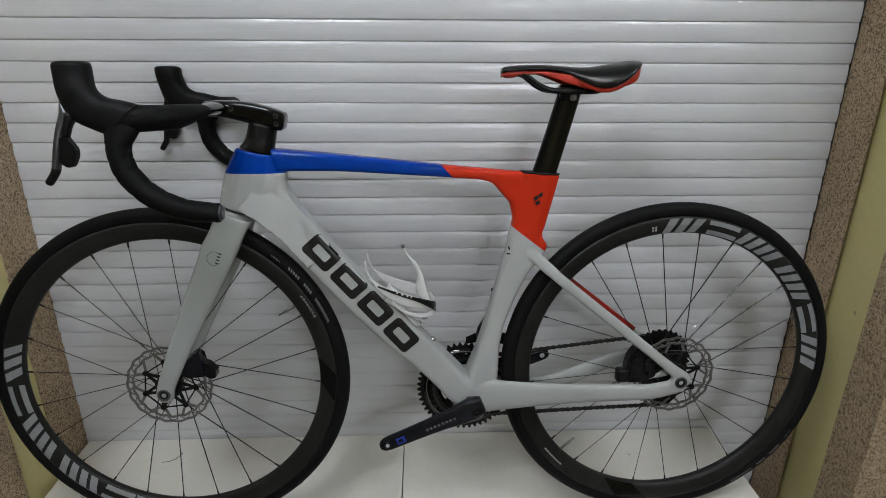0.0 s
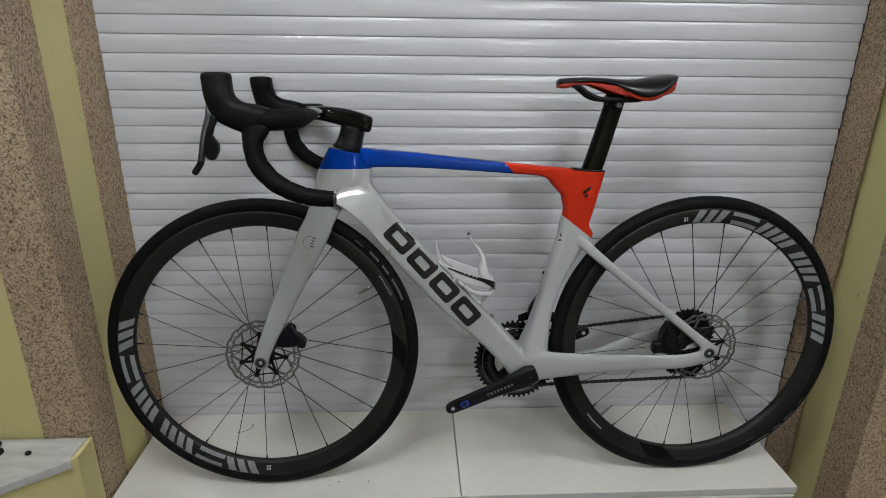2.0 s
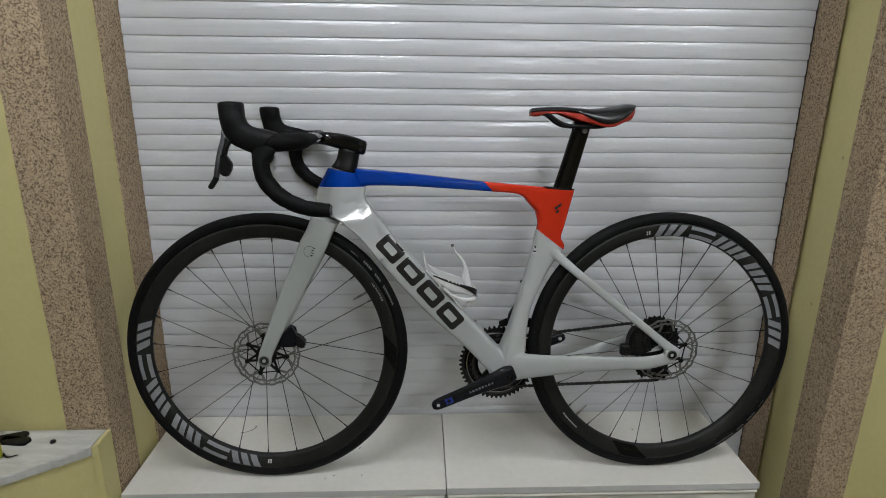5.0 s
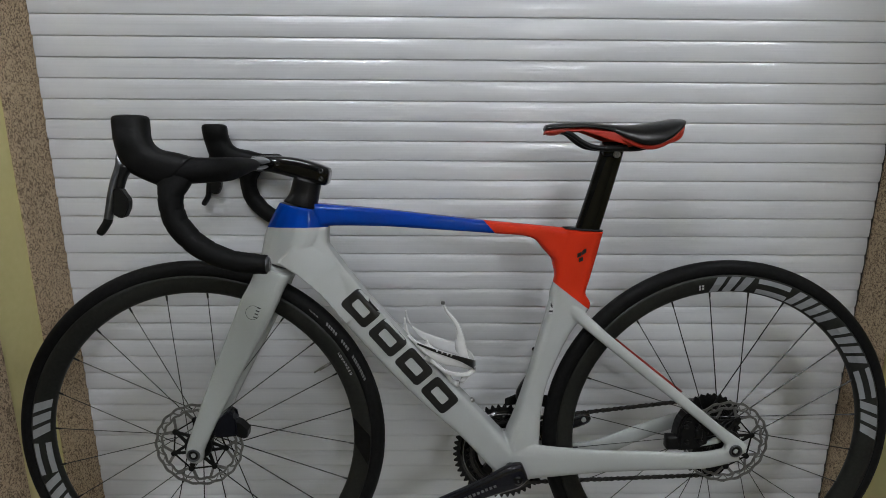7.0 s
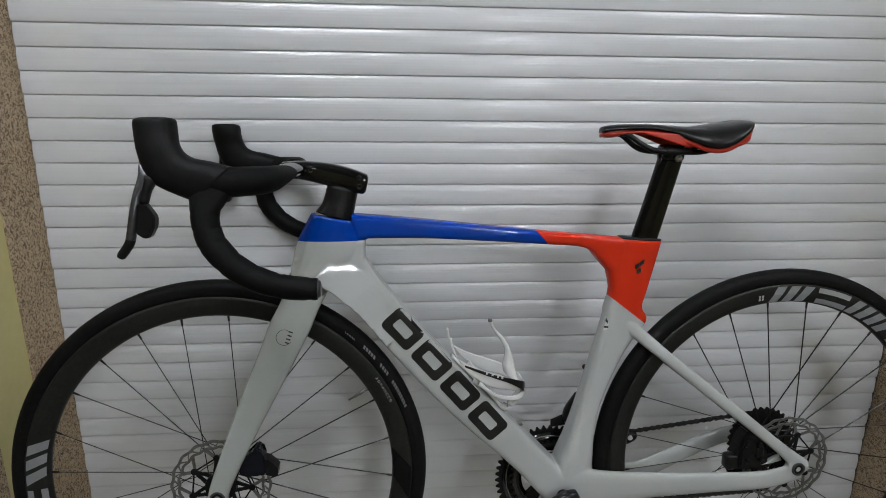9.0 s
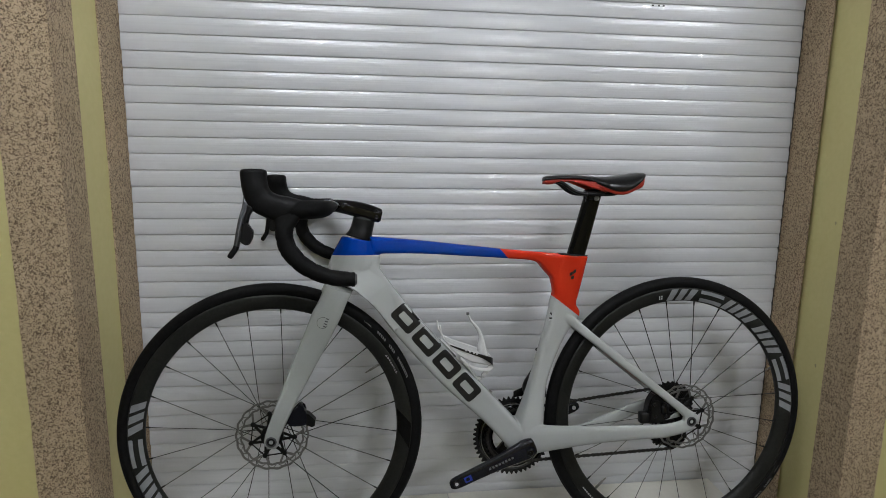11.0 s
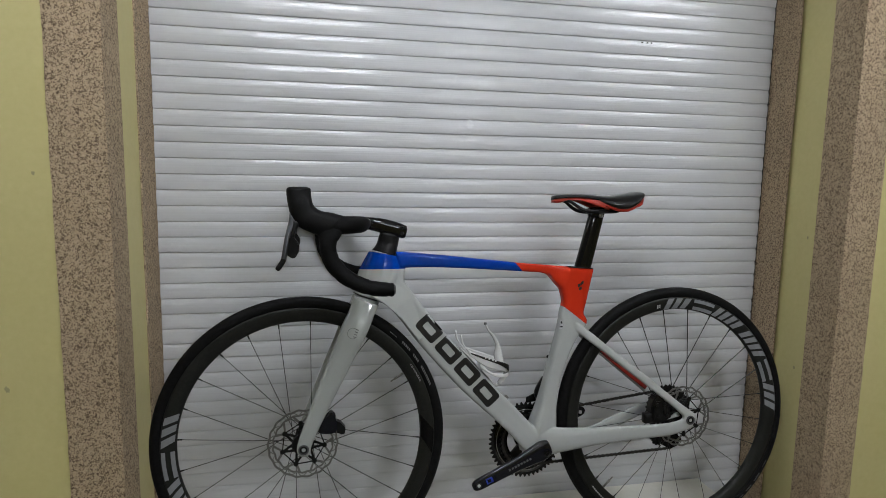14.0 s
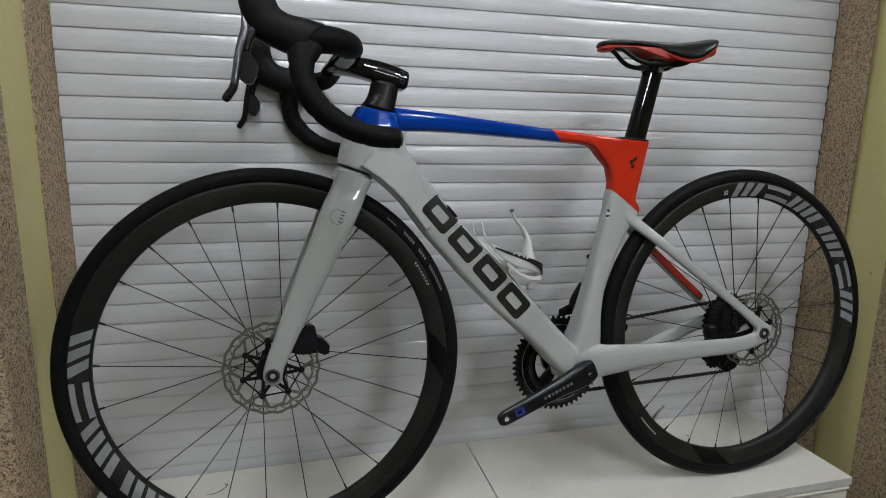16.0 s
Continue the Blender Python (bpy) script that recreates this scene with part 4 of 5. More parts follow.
def saddle_skin(drop, inset, thick):
    """An arched sheet along the saddle: height at the ridge, half width, fall towards the edges."""
    bm = bmesh.new()
    rings = []
    for a, h, w, f in spline(SAD, 5):
        w = max(w - inset, 0.002)
        over = [(a, w * math.sin(radians(t)), h - drop - f * (1 - math.cos(radians(t))) ** 1.15 - 0.0025 * math.exp(-(t / 12) ** 2) * (1 if 0.2 < a < 0.35 else 0)) for t in range(-90, 91, 12)]
        under = [(x, y * 0.96, z - thick * (0.35 + 0.65 * math.cos(radians(t)))) for (x, y, z), t in zip(over[::-1], range(90, -91, -12))]
        rings.append(over + under)
    return skin(bm, rings)


saddle = part("saddle", saddle_skin(0.0, 0.0, 0.006), LEATHER, bike, "black saddle with a red shell beneath", True)
shell_keys = saddle_skin(0.0072, 0.0034, 0.0060)
part("shell", shell_keys, RED_SHELL, saddle, "red plastic saddle shell", True)
for s in (1, -1):
    bm = sweep(bmesh.new(), [(0.158, s * 0.008, 0.578, 0.0042), (0.175, s * 0.014, 0.574, 0.0042), (0.200, s * 0.020, 0.5570, 0.0046), (0.222, s * 0.022, 0.5495, 0.0046), (0.262, s * 0.022, 0.5475, 0.0044), (0.300, s * 0.026, 0.5490, 0.0042),
                             (0.330, s * 0.036, 0.562, 0.0042), (0.352, s * 0.040, 0.572, 0.0042)], k=10)
    part("rail", bm, BLACK, saddle, "", True)
for s in (1, -1):
    bm = bmesh.new()
    blade(bm, [(0.200, 0.5795, 0.200, 0.577, s * 0.020, 0.0015), (0.222, 0.578, 0.222, 0.570, s * 0.026, 0.0015), (0.240, 0.577, 0.240, 0.5635, s * 0.030, 0.0015), (0.258, 0.575, 0.259, 0.5575, s * 0.034, 0.0015), (0.272, 0.571, 0.273, 0.5555, s * 0.038, 0.0015), (0.290, 0.566, 0.290, 0.559, s * 0.045, 0.0015)], e=4)
    part("shell_wing", bm, RED_SHELL, saddle, "", True)
bm = blade(bmesh.new(), [(0.1335, 0.583, 0.1345, 0.573, 0, 0.007), (0.139, 0.5845, 0.140, 0.5705, 0, 0.0135), (0.152, 0.586, 0.153, 0.571, 0, 0.0150), (0.166, 0.586, 0.167, 0.576, 0, 0.0155), (0.178, 0.586, 0.178, 0.580, 0, 0.0150)], 4, 3.0, 18)
part("shell_nose", bm, RED_SHELL, saddle, "", True)
for s in (1, -1):
    bm = blade(bmesh.new(), [(0.330, 0.570, 0.332, 0.5560, s * 0.060, 0.0025), (0.341, 0.576, 0.344, 0.5595, s * 0.0585, 0.003), (0.352, 0.583, 0.3565, 0.5660, s * 0.053, 0.003), (0.361, 0.591, 0.3655, 0.5780, s * 0.042, 0.003), (0.366, 0.595, 0.369, 0.587, s * 0.030, 0.0025)], 4, 3.0, 14)
    part("shell_tail", bm, RED_SHELL, saddle, "", True)
bm = boxed((0.233, -0.028, 0.543), (0.278, 0.028, 0.5545), 0.005)
part("rail_cradle", bm, BLACK, saddle, "", True)

# ---- cockpit ----
bm = bmesh.new()
blade(bm, [(-0.331, 0.4545, -0.274, 0.4385, 0, 0.0235), (-0.3225, 0.464, -0.2705, 0.452, 0, 0.0225), (-0.317, 0.476, -0.2675, 0.466, 0, 0.0208), (-0.311, 0.499, -0.263, 0.488, 0, 0.0203)], e=2.6)
stem = part("stem", bm, BLACK, bike, "black spacer stack under the integrated stem", True)
bm = bmesh.new()
blade(bm, [(-0.2462, 0.506, -0.2510, 0.4845, 0, 0.0175), (-0.2475, 0.5105, -0.2545, 0.4818, 0, 0.0205), (-0.2505, 0.5132, -0.259, 0.4815, 0, 0.0212), (-0.272, 0.5215, -0.275, 0.485, 0, 0.0215), (-0.301, 0.529, -0.306, 0.4935, 0, 0.0215),
           (-0.330, 0.5325, -0.335, 0.501, 0, 0.0235), (-0.352, 0.5335, -0.354, 0.505, 0, 0.030), (-0.375, 0.5325, -0.377, 0.507, 0, 0.040)], e=4.5, k=28)
stem_body = part("stem_body", bm, GLOSS_BLACK, stem, "gloss black stem body", True)
for hh in (0.507, 0.4935):
    part("stem_bolt", lathe(bmesh.new(), [(0.0005, -0.0212), (0.0022, -0.0212), (0.0022, -0.0226), (0.0046, -0.0226), (0.0046, -0.019), (0.0005, -0.019)], 14), COG, stem, "dark steel clamp bolt", True, Matrix.Translation((-0.2605, 0, hh)))
part("stem_bolt", lathe(bmesh.new(), [(0.0005, -0.0236), (0.0022, -0.0236), (0.0022, -0.0246), (0.0040, -0.0246), (0.0040, -0.020), (0.0005, -0.020)], 14), COG, stem, "", True, Matrix.Translation((-0.334, 0, 0.5195)))


def sided(bm, near):
    """Cockpit parts are shaped for the near side; the far ones are mirrored, the bar being turned a touch."""
    if not near:
        for v in bm.verts:
            v.co = Vector((v.co.x - 0.011, -v.co.y - 0.026, v.co.z + 0.006))
    return bm


# the flat wing across, between the taped bends
bm = bmesh.new()
wing = [(-0.361, -0.112, 0.5190, 0.0165, 0.0085), (-0.361, -0.085, 0.5195, 0.021, 0.0085), (-0.362, -0.045, 0.5200, 0.024, 0.0105), (-0.364, -0.01, 0.5200, 0.024, 0.0125), (-0.367, 0.03, 0.5215, 0.024, 0.0105), (-0.371, 0.065, 0.5245, 0.021, 0.0085), (-0.372, 0.09, 0.525, 0.0165, 0.0085)]
sweep(bm, wing, 6, 20, flat=(0, 0, 1))
handlebar = part("handlebar", bm, GLOSS_BLACK, bike, "black aero drop handlebar wrapped in tape", True)
for near in (True, False):
    bm = bmesh.new()
    rows = spline([(-0.470, 0.520, -0.405, 0.522, 0.203, 0.0155), (-0.457, 0.496, -0.407, 0.500, 0.208, 0.0165), (-0.4545, 0.472, -0.4205, 0.474, 0.214, 0.0165), (-0.4515, 0.450, -0.4195, 0.457, 0.215, 0.0165),
                   (-0.4435, 0.428, -0.4135, 0.443, 0.216, 0.0165), (-0.4205, 0.401, -0.3965, 0.423, 0.217, 0.0165), (-0.390, 0.3815, -0.374, 0.4085, 0.218, 0.016), (-0.351, 0.3685, -0.347, 0.3985, 0.218, 0.0150), (-0.311, 0.3655, -0.310, 0.3935, 0.218, 0.0142),
                   (-0.306, 0.3675, -0.3055, 0.3915, 0.218, 0.0122)], 9)
    for i, r in enumerate(rows):
        f = 0.010 * (1 if i % 9 < 7 else -1.6)
        da, dh = r[2] - r[0], r[3] - r[1]
        r[0], r[1], r[2], r[3] = r[0] - da * f, r[1] - dh * f, r[2] + da * f, r[3] + dh * f
    blade(bm, rows, 1, 2.0, 20)
    part("bar_tape", sided(bm, near), TAPE, handlebar, "black wound bar tape", True)
    bm = bmesh.new()
    sweep(bm, [(-0.440, -0.205, 0.512, 0.0175, 0.0195), (-0.420, -0.2045, 0.512, 0.0180, 0.0190), (-0.400, -0.200, 0.5125, 0.0180, 0.0185), (-0.381, -0.189, 0.5130, 0.0175, 0.0180), (-0.368, -0.171, 0.5140, 0.0170, 0.0172), (-0.362, -0.145, 0.5165, 0.0170, 0.0145), (-0.361, -0.112, 0.5190, 0.0195, 0.0112),
               (-0.361, -0.100, 0.5195, 0.0185, 0.0098)], 6, 18, flat=(0, 0, 1))
    part("bar_tape", sided(bm, near), TAPE, handlebar, "black wound bar tape on the bend", True)
    bm = lathe(bmesh.new(), [(0.0005, -0.004), (0.010, -0.003), (0.0118, 0.0), (0.0118, 0.004), (0.0005, 0.004)], 20)
    bmesh.ops.rotate(bm, verts=bm.verts, cent=(0, 0, 0), matrix=Matrix.Rotation(radians(90), 3, "Z"))
    bmesh.ops.translate(bm, verts=bm.verts, vec=(-0.3052, -0.218, 0.3796))
    part("bar_plug", sided(bm, near), LEVER, handlebar, "dark grey end plug", True)

    # lever assembly
    bm = bmesh.new()
    blade(bm, [(-0.505, 0.5895, -0.484, 0.5895, 0.193, 0.010), (-0.5135, 0.5885, -0.476, 0.5888, 0.193, 0.0155), (-0.5185, 0.5845, -0.4705, 0.5848, 0.194, 0.0190), (-0.5180, 0.570, -0.4695, 0.571, 0.195, 0.0205), (-0.5145, 0.548, -0.467, 0.5575, 0.199, 0.0205), (-0.5075, 0.524, -0.461, 0.5475, 0.200, 0.0197),
               (-0.494, 0.5085, -0.449, 0.5410, 0.202, 0.0190), (-0.470, 0.4965, -0.430, 0.5375, 0.203, 0.0188), (-0.450, 0.489, -0.411, 0.5325, 0.2045, 0.0190), (-0.444, 0.489, -0.406, 0.5315, 0.2045, 0.0186)], 5, 2.5, 24)
    hood = part("brake_hood", sided(bm, near), HOOD, bike, "black rubber brake hood on the handlebar", True)
    bm = bmesh.new()
    blade(bm, [(-0.508, 0.522, -0.488, 0.518, 0.205, 0.010), (-0.510, 0.505, -0.4985, 0.503, 0.209, 0.008), (-0.5125, 0.488, -0.503, 0.486, 0.212, 0.006)], e=2.6)
    part("lever_pivot", sided(bm, near), BLACK, hood, "", True)
    bm = bmesh.new()
    blade(bm, [(-0.5115, 0.550, -0.5095, 0.548, 0.199, 0.003), (-0.5125, 0.533, -0.503, 0.527, 0.205, 0.006), (-0.514, 0.519, -0.4975, 0.5165, 0.207, 0.0075), (-0.519, 0.500, -0.508, 0.497, 0.211, 0.0080), (-0.523, 0.480, -0.512, 0.477, 0.215, 0.0080),
               (-0.527, 0.455, -0.517, 0.453, 0.218, 0.0075), (-0.5285, 0.447, -0.5185, 0.444, 0.219, 0.0072)], e=2.4)
    blade_part = part("brake_lever", sided(bm, near), LEVER if near else BLACK, hood, "dark metallic brake lever blade" if near else "", True)
    bm = bmesh.new()
    blade(bm, [(-0.5285, 0.447, -0.5185, 0.444, 0.219, 0.0070), (-0.531, 0.441, -0.521, 0.437, 0.2195, 0.0068), (-0.5385, 0.430, -0.531, 0.4225, 0.221, 0.006), (-0.5395, 0.426, -0.536, 0.4225, 0.221, 0.004)], e=2.4)
    part("lever_tip", sided(bm, near), BLACK, blade_part, "black lever tip", True)
    bm = plate(bmesh.new(), [(-0.514, 0.487), (-0.503, 0.488), (-0.493, 0.472), (-0.494, 0.460), (-0.501, 0.447), (-0.508, 0.446), (-0.5165, 0.452)], -0.2215, -0.208)
    bmesh.ops.bevel(bm, geom=bm.edges[:], offset=0.0014, segments=2, affect="EDGES")
    part("shift_paddle", sided(bm, near), BLACK, hood)

# ---- bottle cage ----
WALL = [(-0.118, 0.245, -0.115, 0.245, 0.026), (-0.114, 0.221, -0.110, 0.223, 0.031), (-0.094, 0.204, -0.096, 0.195, 0.036), (-0.068, 0.192, -0.073, 0.175, 0.038), (-0.039, 0.182, -0.047, 0.160, 0.038), (-0.015, 0.173, -0.023, 0.154, 0.034), (0.008, 0.163, 0.000, 0.145, 0.022), (0.014, 0.155, 0.013, 0.137, 0.004), (0.014, 0.153, 0.013, 0.137, 0.0)]
LOWER = [(-0.068, 0.173, -0.071, 0.165, 0.037), (-0.052, 0.156, -0.050, 0.148, 0.037), (-0.033, 0.146, -0.029, 0.137, 0.036), (-0.010, 0.141, -0.006, 0.133, 0.030), (0.004, 0.142, 0.008, 0.133, 0.020), (0.013, 0.143, 0.016, 0.135, 0.004), (0.013, 0.143, 0.016, 0.135, 0.0)]
BAND = [(-0.093, 0.201, -0.094, 0.198, 0.0384), (-0.068, 0.192, -0.069, 0.187, 0.0404), (-0.040, 0.182, -0.041, 0.176, 0.0404), (-0.015, 0.174, -0.016, 0.165, 0.0364), (0.007, 0.164, 0.007, 0.148, 0.0245), (0.0155, 0.155, 0.0160, 0.135, 0.005)]


def strip(keys, s, w):
    return blade(bmesh.new(), [(p, q, r, t, s * c, w) for p, q, r, t, c in keys], 5, 4.0, 12)


bm = sweep(bmesh.new(), [(-0.112, 0, 0.205, 0.009, 0.003), (-0.080, 0, 0.1725, 0.013, 0.0035), (-0.045, 0, 0.1345, 0.014, 0.0035), (-0.020, 0, 0.1075, 0.014, 0.0035), (0.004, 0, 0.128, 0.014, 0.003), (0.014, 0, 0.146, 0.014, 0.0025)], 5, 12, flat=(0.76, 0, 0.65))
cage = part("bottle_cage", bm, CAGE, bike, "white gloss bottle cage with a black band", True)
for s in (1, -1):
    part("cage_arm", strip(WALL, s, 0.0016), CAGE, cage, "", True)
    part("cage_rib", strip(LOWER, s, 0.0018), CAGE, cage, "", True)
    bm = blade(bmesh.new(), [(-0.075, 0.182, -0.082, 0.170, s * 0.037, 0.0016), (-0.066, 0.168, -0.074, 0.160, s * 0.028, 0.0016), (-0.056, 0.152, -0.064, 0.146, s * 0.012, 0.0016)], 4, 3.0, 12)
    part("cage_rib", bm, CAGE, cage, "", True)
bm = blade(bmesh.new(), [(-0.0480, 0.2655, -0.0435, 0.2650, 0, 0.0022), (-0.0410, 0.2480, -0.0365, 0.2500, 0, 0.004), (-0.0270, 0.2280, -0.0195, 0.2310, 0, 0.006), (-0.0200, 0.2110, -0.0085, 0.2080, 0, 0.008), (-0.0210, 0.1970, -0.0025, 0.1850, 0, 0.010), (-0.0230, 0.186, 0.003, 0.165, 0, 0.012), (-0.022, 0.174, 0.008, 0.149, 0, 0.012)], 5, 2.6, 16)
part("cage_hook", bm, CAGE, cage, "tall white hook", True)
part("hook_tip", boxed((-0.0495, -0.003, 0.262), (-0.0425, 0.003, 0.2685), 0.0015), DECAL_DIM, cage, "grey tip of the hook")
part("black_band", strip(BAND, 1, 0.0008), DECAL_BLACK, cage, "black band along the arm", True)
for q in (0.30, 0.38, 0.46, 0.52):
    x, z = -0.093 + q * 0.118, 0.1995 - q * 0.040
    part("band_bar", boxed((x - 0.0016, -0.0422, z - 0.0022), (x + 0.0016, -0.0408, z + 0.0022)), CAGE, cage, "short pale bar")
bm = sweep(bmesh.new(), [(0.004, 0, 0.068, 0.004), (0.0125, 0, 0.0765, 0.0055)], 1, 10)
part("cage_bolt", bm, STEEL, bike, "small steel frame bolt", True)

# ---- frame print: plain black blocks along the down tube ----
bpy.context.view_layer.update()
SKIN, FORK_SKIN = (BVHTree.FromObject(o, bpy.context.evaluated_depsgraph_get()) for o in (frame_part, fork))


def lay(bm, tree, off=0.0006):
    """Lays a flat print onto the near side of a skin."""
    for v in bm.verts:
        spot = tree.ray_cast(Vector((v.co.x, -0.2, v.co.z)), Vector((0, 1, 0)))[0]
        if spot:
            v.co.y = spot.y - off
    return bm


along = Vector((0.652, -0.758))
across = Vector((0.758, 0.652))
start = Vector((-0.222, 0.290))


def rounded_ring(cx, cz, w, h, t, corner):
    """A bold block with an open slot, as outline pairs in tube axes."""
    def loop(w, h, r):
        out = []
        for sx, sz, a0 in ((1, 1, 0), (-1, 1, 90), (-1, -1, 180), (1, -1, 270)):
            for q in range(5):
                a = radians(a0 + 90 * q / 4)
                out.append((cx + sx * (w / 2 - r) + r * math.cos(a), cz + sz * (h / 2 - r) + r * math.sin(a)))
        dense = []
        for p, q in zip(out, out[1:] + out[:1]):
            n = max(1, int(math.hypot(q[0] - p[0], q[1] - p[1]) / 0.004))
            dense += [(p[0] + (q[0] - p[0]) * i / 10, p[1] + (q[1] - p[1]) * i / 10) for i in range(10)] if n > 1 else [p]
        return dense
    return loop(w, h, corner), loop(w - 2 * t, h - 2 * t * 0.9, max(corner - t, 0.0035))


def tube_block(i, name):
    s0 = 0.039 + 0.0730 * i
    outer, inner = rounded_ring(s0, 0.0235, 0.064, 0.044, 0.0150, 0.008)
    bm = bmesh.new()
    rows = []
    for k, (o, q) in enumerate(zip(outer, inner)):
        pts = []
        for f in (0.0, 0.34, 0.67, 1.0):
            s, c = o[0] + (q[0] - o[0]) * f, o[1] + (q[1] - o[1]) * f
            p = start + along * s + across * (c - 0.0235 + 0.0022)
            edge = min(1.0, abs(c - 0.0235) / 0.034)
            pts.append((p.x, -0.0286 + 0.0068 * edge ** 3.2, p.y))
        rows.append(pts)
    vs = [[bm.verts.new(p) for p in r] for r in rows]
    n = len(vs)
    for k in range(n):
        a, b = vs[k], vs[(k + 1) % n]
        for j in range(3):
            bm.faces.new((a[j], a[j + 1], b[j + 1], b[j]))
    return part(name, lay(bm, SKIN), DECAL_BLACK, frame_part, "bold black printed block")


for i in range(4):
    tube_block(i, "printed_block")


def flat_patch(pts, y, n=3):
    """A small quad patch, split n times each way, to lie on a curved skin."""
    a, b, c, d_ = (Vector(p) for p in pts)
    bm = bmesh.new()
    g = []
    for i in range(n + 1):
        row = []
        for j in range(n + 1):
            p = a.lerp(b, i / n).lerp(d_.lerp(c, i / n), j / n)
            row.append(bm.verts.new((p.x, y, p.y)))
        g.append(row)
    for i in range(n):
        for j in range(n):
            bm.faces.new((g[i][j], g[i + 1][j], g[i + 1][j + 1], g[i][j + 1]))
    return bm


# small mark on the seat cluster: three black lozenges
lz = [[(0.1965, 0.3645), (0.2040, 0.3680), (0.2040, 0.3600), (0.1965, 0.3565)], [(0.2050, 0.3695), (0.2125, 0.3745), (0.2125, 0.3665), (0.2050, 0.3615)], [(0.2000, 0.3560), (0.2075, 0.3590), (0.2075, 0.3515), (0.2000, 0.3485)]]
for q in lz:
    part("small_mark", lay(flat_patch([(x, z - 0.004) for x, z in q], -0.022), SKIN), DECAL_BLACK, frame_part, "small black lozenge mark")
# round mark on the fork blade
bm = bmesh.new()
k = 28
vs = []
for j in range(k):
    t = 2 * math.pi * j / k * 0.82 + 0.7
    vs.append([bm.verts.new((-0.3805 + r * math.cos(t), -0.062, 0.262 + r * math.sin(t))) for r in (0.0118, 0.0126)])
for p, q in zip(vs, vs[1:]):
    bm.faces.new((p[0], p[1], q[1], q[0]))
part("round_mark", lay(bm, FORK_SKIN), DECAL_BLACK, fork, "thin black open circle")
for i in range(4):
    c = Vector((-0.3765 + 0.0022 * i, 0.2535 + 0.0055 * i))
    u, v = Vector((0.0005, 0.0010)), Vector((-0.0030, 0.0012))
    part("small_bar", lay(flat_patch([c - u - v, c + u - v, c + u + v, c - u + v], -0.062, 1), FORK_SKIN), DECAL_BLACK, fork, "short black bar")
# round badge on the seat tube, wrapped over its front edge
for q, mat, off in (([(0.1525, 0.270), (0.1562, 0.262), (0.1565, 0.256), (0.1495, 0.256)], DECAL_WHITE, 0.0005), ([(0.1495, 0.256), (0.1565, 0.256), (0.1535, 0.2475), (0.1465, 0.2445)], DECAL_WHITE, 0.0005),
                    ([(0.1530, 0.268), (0.1555, 0.263), (0.1550, 0.258), (0.1520, 0.262)], DECAL_BLACK, 0.0010), ([(0.1500, 0.2535), (0.1560, 0.2545), (0.1555, 0.2510), (0.1495, 0.2500)], DECAL_BLACK, 0.0010)):
    part("badge_piece", lay(flat_patch(q, -0.016, 3), SKIN, off), mat, frame_part, "piece of a round black and white badge")

# ---- the side counter and what lies on it ----
counter = thing("side_counter", "yellow plinth with a worn pale top board in the corner", "counter", m=pose(-1.02, -0.12, 0))
out = [(-0.884, -0.012), (-0.884, -0.0885), (-1.30, -0.405), (-1.30, -0.012)]


def prism(outline, z0, z1, bevel=0.0):
    bm = bmesh.new()
    lo = [bm.verts.new((x + 1.02, y + 0.12, z0)) for x, y in outline]
    hi = [bm.verts.new((x + 1.02, y + 0.12, z1)) for x, y in outline]
    n = len(outline)
    for i in range(n):
        bm.faces.new((lo[i], lo[(i + 1) % n], hi[(i + 1) % n], hi[i]))
    bm.faces.new(lo[::-1])
    bm.faces.new(hi)
    if bevel:
        bmesh.ops.recalc_face_normals(bm, faces=bm.faces)
        bmesh.ops.bevel(bm, geom=bm.edges[:], offset=bevel, segments=2, affect="EDGES")
    return bm


part("cheek", prism([(-0.8835, -0.0125), (-0.8835, -0.0875), (-0.8725, -0.0795), (-0.8745, -0.0125)], 0.0, 0.7535, 0.0015), YELLOW, counter, "yellow painted end wall, flush with the board")
part("top_board", prism(out, 0.731, 0.752, 0.002), STONE, counter, "worn pale top board")
part("body", prism([(-0.885, -0.016), (-0.885, -0.080), (-1.30, -0.395), (-1.30, -0.016)], 0.0, 0.731, 0.002), YELLOW, counter, "pale yellow painted body")

yb = thing("yellow_box", "bright yellow plastic box on the side counter", "box", m=pose(-1.100, -0.160, 0.752, 0, 0, 12))
part("shell", boxed((-0.05, -0.04, 0), (0.05, 0.04, 0.062), 0.008, 3), HIVIS, yb, "", True)
part("lid_line", boxed((-0.0505, -0.0405, 0.044), (0.0505, 0.0405, 0.046), 0.0003), DECAL_BLACK, yb)
kn = thing("foam_ball", "round black foam ball behind the yellow box", "ball", m=pose(-1.152, -0.052, 0.752))
bm = bmesh.new()
bmesh.ops.create_icosphere(bm, subdivisions=3, radius=0.036, matrix=Matrix.Translation((0, 0, 0.034)))
for v in bm.verts:
    v.co += v.normal * 0.0015 * noise.noise(v.co * 90)
part("foam", bm, TYRE, kn, "", True)
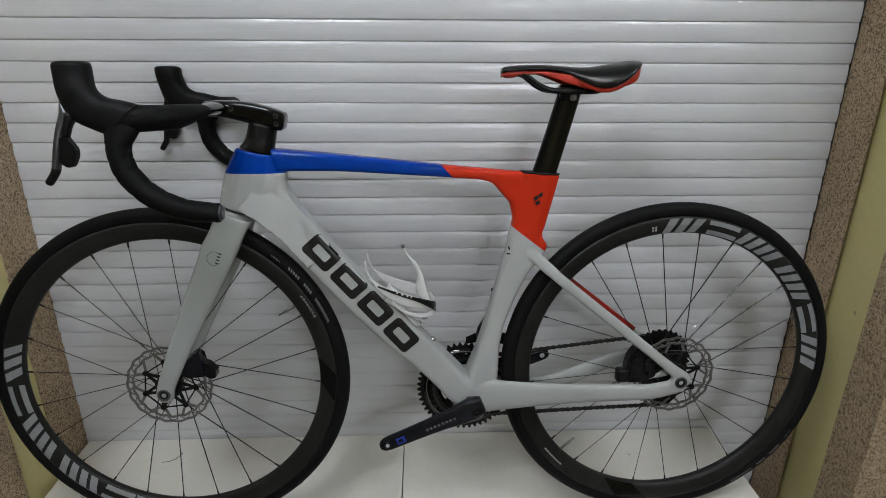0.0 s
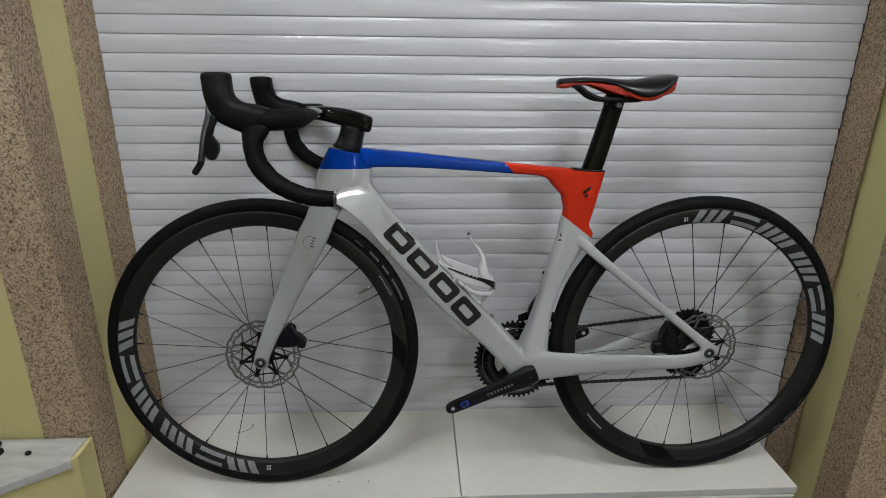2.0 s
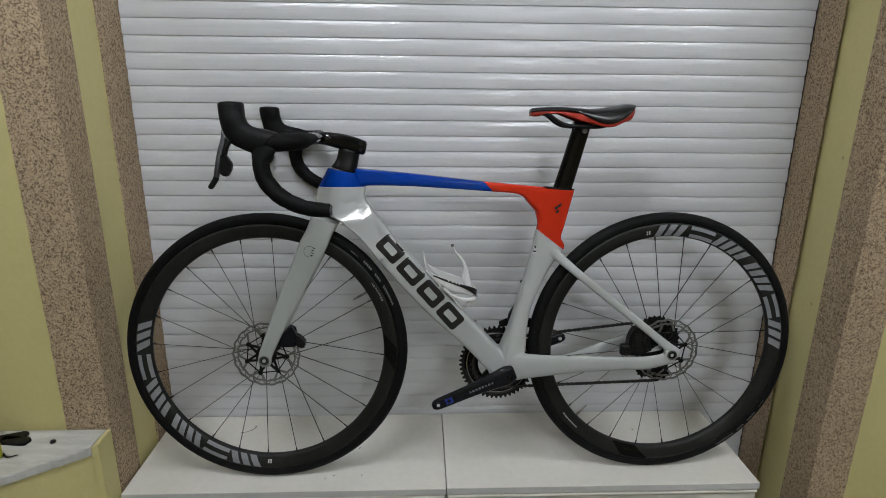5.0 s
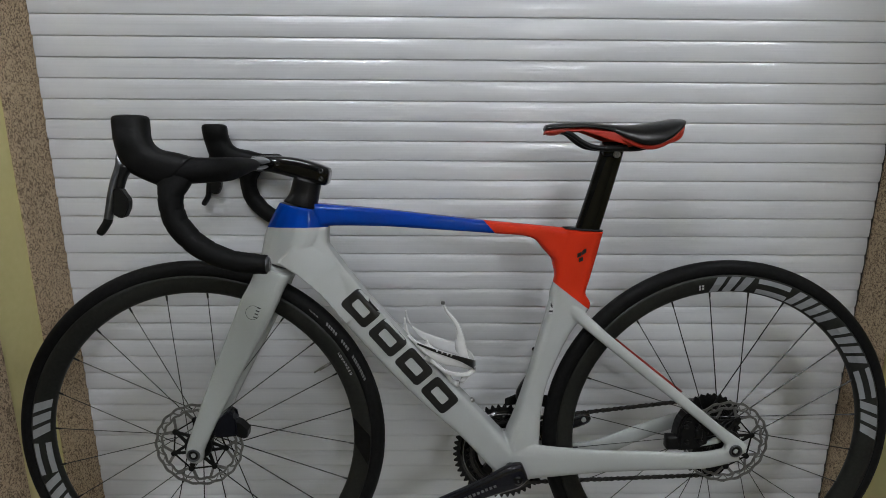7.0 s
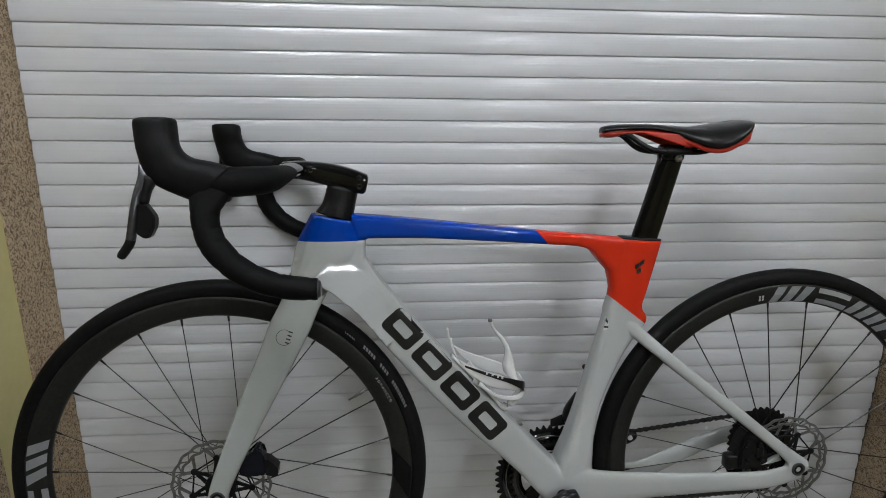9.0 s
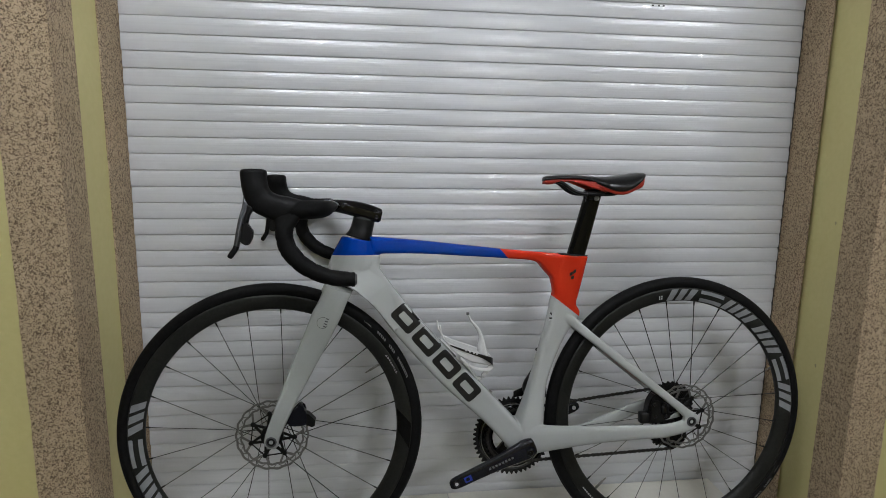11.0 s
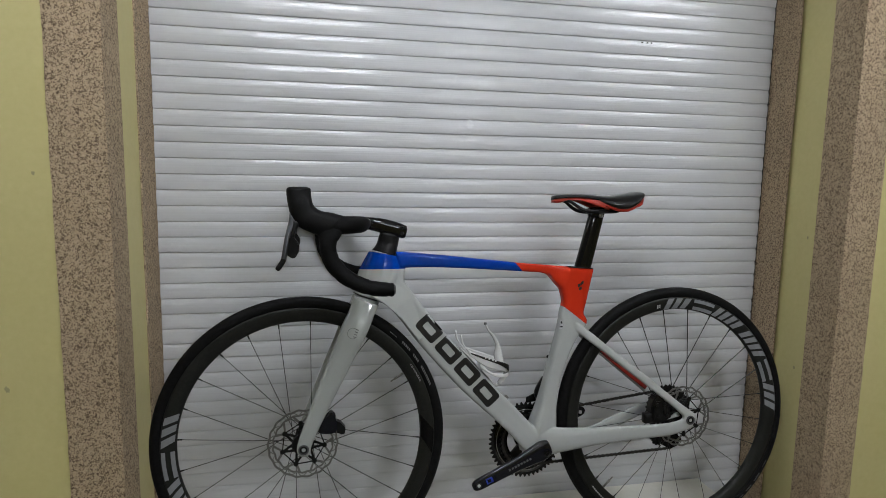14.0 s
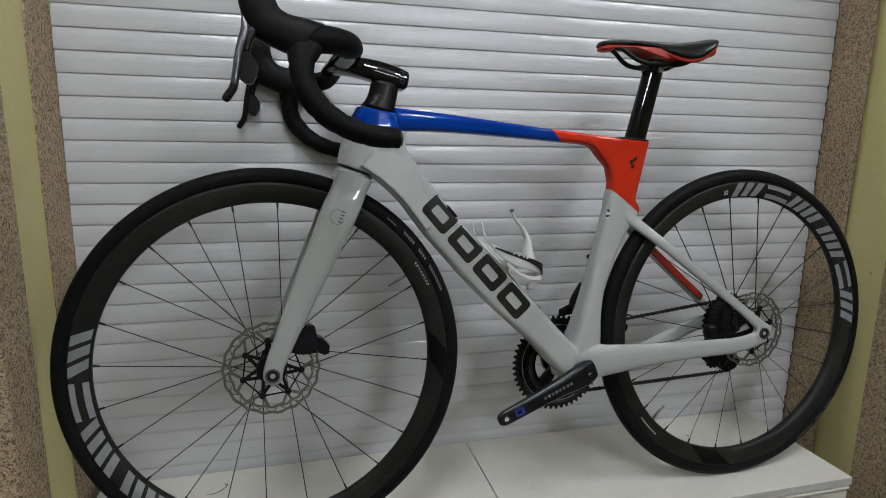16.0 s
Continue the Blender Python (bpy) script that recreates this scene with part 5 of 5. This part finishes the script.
for i, (x, y, r, l) in enumerate(((-1.082, -0.046, 18, 0.030), (-1.068, -0.062, -6, 0.034))):
    c = thing("black_clip", "flat black plastic clip lying on the counter", "clip", "black clips", pose(x, y, 0.752, 0, 0, r))
    bm = bmesh.new()
    plate(bm, [(-l, -0.013), (l * 0.75, -0.015), (l, -0.008), (l * 0.96, 0.010), (l * 0.6, 0.014), (-l, 0.012)], 0.0, 0.0075)
    bmesh.ops.rotate(bm, verts=bm.verts, cent=(0, 0, 0), matrix=Matrix.Rotation(radians(90), 3, "X"))
    bmesh.ops.translate(bm, verts=bm.verts, vec=(0, 0, -min(v.co.z for v in bm.verts)))
    bmesh.ops.bevel(bm, geom=bm.edges[:], offset=0.0012, segments=2, affect="EDGES")
    part("body", bm, BLACK, c)
rng = random.Random(9)
for x, y in ((-0.948, -0.058), (-0.932, -0.048), (-0.915, -0.030)):
    c = thing("plaster_chip", "tiny white chip of plaster lying on the counter", "plaster chip", "plaster chips", pose(x, y, 0.752, 0, 0, rng.uniform(0, 180)))
    bm = bmesh.new()
    bmesh.ops.create_icosphere(bm, subdivisions=1, radius=0.0026, matrix=Matrix.Translation((0, 0, 0.0014)) @ Matrix.Diagonal((1, 0.8, 0.6, 1)))
    for v in bm.verts:
        v.co += v.normal * 0.0005 * noise.noise(v.co * 700 + Vector((x, y, 0)) * 99)
    part("chip", bm, CAGE, c)
c = thing("black_cable_end", "thin black cable end with a clip on the counter", "cable end", m=pose(-1.050, -0.118, 0.752))
part("cord", sweep(bmesh.new(), [(-0.03, 0, 0.004, 0.004), (-0.012, 0.004, 0.006, 0.0035), (0.004, -0.003, 0.003, 0.0018), (0.02, 0.006, 0.002, 0.0012)], 6, 8), BLACK, c, "", True)
c = thing("black_disc", "small black round plug on the counter", "plug", m=pose(-0.981, -0.064, 0.752))
bm = lathe(bmesh.new(), [(0.0005, 0.0), (0.0052, 0.0), (0.0062, 0.001), (0.0062, 0.004), (0.005, 0.0055), (0.0005, 0.0055)], 18)
bmesh.ops.rotate(bm, verts=bm.verts, cent=(0, 0, 0), matrix=Matrix.Rotation(radians(90), 3, "X"))
part("plug", bm, BLACK, c, "", True)

# ---- small things on the cabinets ----
c = thing("dark_fibre", "thin curled dark fibre lying on the cabinet", "fibre", m=pose(-0.62, 0.235, TOP_L))
part("thread", sweep(bmesh.new(), [(-0.03, -0.008, 0.001, 0.0005), (-0.012, -0.004, 0.001, 0.0006), (0.002, 0.008, 0.001, 0.0007), (0.008, 0.022, 0.0012, 0.0009), (0.002, 0.026, 0.001, 0.0008)], 6, 6), SEAL, c, "", True)
rng = random.Random(4)
for i in range(5):
    x, y = rng.uniform(-0.55, 0.6), rng.uniform(0.0, 0.27)
    z = TOP_L if x < SEAM else TOP_R
    c = thing("dust_crumb", "tiny grey crumb lying on the cabinet", "crumb", "crumbs", pose(x, y, z, 0, 0, rng.uniform(0, 180)))
    part("grain", sweep(bmesh.new(), [(-0.003, 0, 0.0007, 0.0006), (0, 0.001, 0.0009, 0.0009), (0.003, 0, 0.0007, 0.0005)], 3, 6), CHAIN_STEEL, c, "", True)
# smudges on the shutter
for i, (x, z, w) in enumerate(((0.470, 1.957, 0.006), (0.487, 1.957, 0.005), (0.500, 1.957, 0.005))):
    part("smudge", boxed((x - w / 2, YS - 0.0079, z - 0.0018), (x + w / 2, YS - 0.0072, z + 0.0018)), CHAIN_STEEL, shutter, "small grey smudge")
# printed label on the right drawer front
strip = part("label_strip", boxed((-0.022, -0.0263, 0.506), (0.186, -0.0253, 0.523)), CABINET, None, "")
strip.parent = cab_r
strip.matrix_parent_inverse = cab_r.matrix_world.inverted()
strip["label"] = "white paper label strip"
lab = letters("КАБЕЛИ VGA/DVI/HDMI/Display Port", 0.0108, 0.0001, DECAL_BLACK, "label_text", strip, pose(0.082, -0.0265, 0.5145, 90, 0, 0))
# grey scuffs on the yellow paint
SCUFF = surface("grey_scuff", (0.30, 0.27, 0.14), (0.40, 0.36, 0.19), (0.6, 0.7), scale=120)
rng = random.Random(21)
for owner, at, axis, size in (("wall_left_front", (-1.017, 0.0, 1.546), "y", 0.006), ("wall_left_front", (-1.092, 0.0, 1.101), "y", 0.009), ("reveal_right", (0.914, 0.123, 1.398), "x", 0.006), ("reveal_right", (0.9145, 0.130, 1.010), "x", 0.006)):
    ring = []
    for k in range(14):
        a = 2 * math.pi * k / 14
        q = size * rng.uniform(0.45, 1.0)
        ring.append((q * 0.7 * math.cos(a), q * math.sin(a)))
    bm = plate(bmesh.new(), ring, -0.0006, 0.0006)
    if axis == "x":
        bmesh.ops.rotate(bm, verts=bm.verts, cent=(0, 0, 0), matrix=Matrix.Rotation(radians(90), 3, "Z"))
    bmesh.ops.translate(bm, verts=bm.verts, vec=at)
    part("scuff", bm, SCUFF, bpy.data.objects[owner], "small grey scuff")
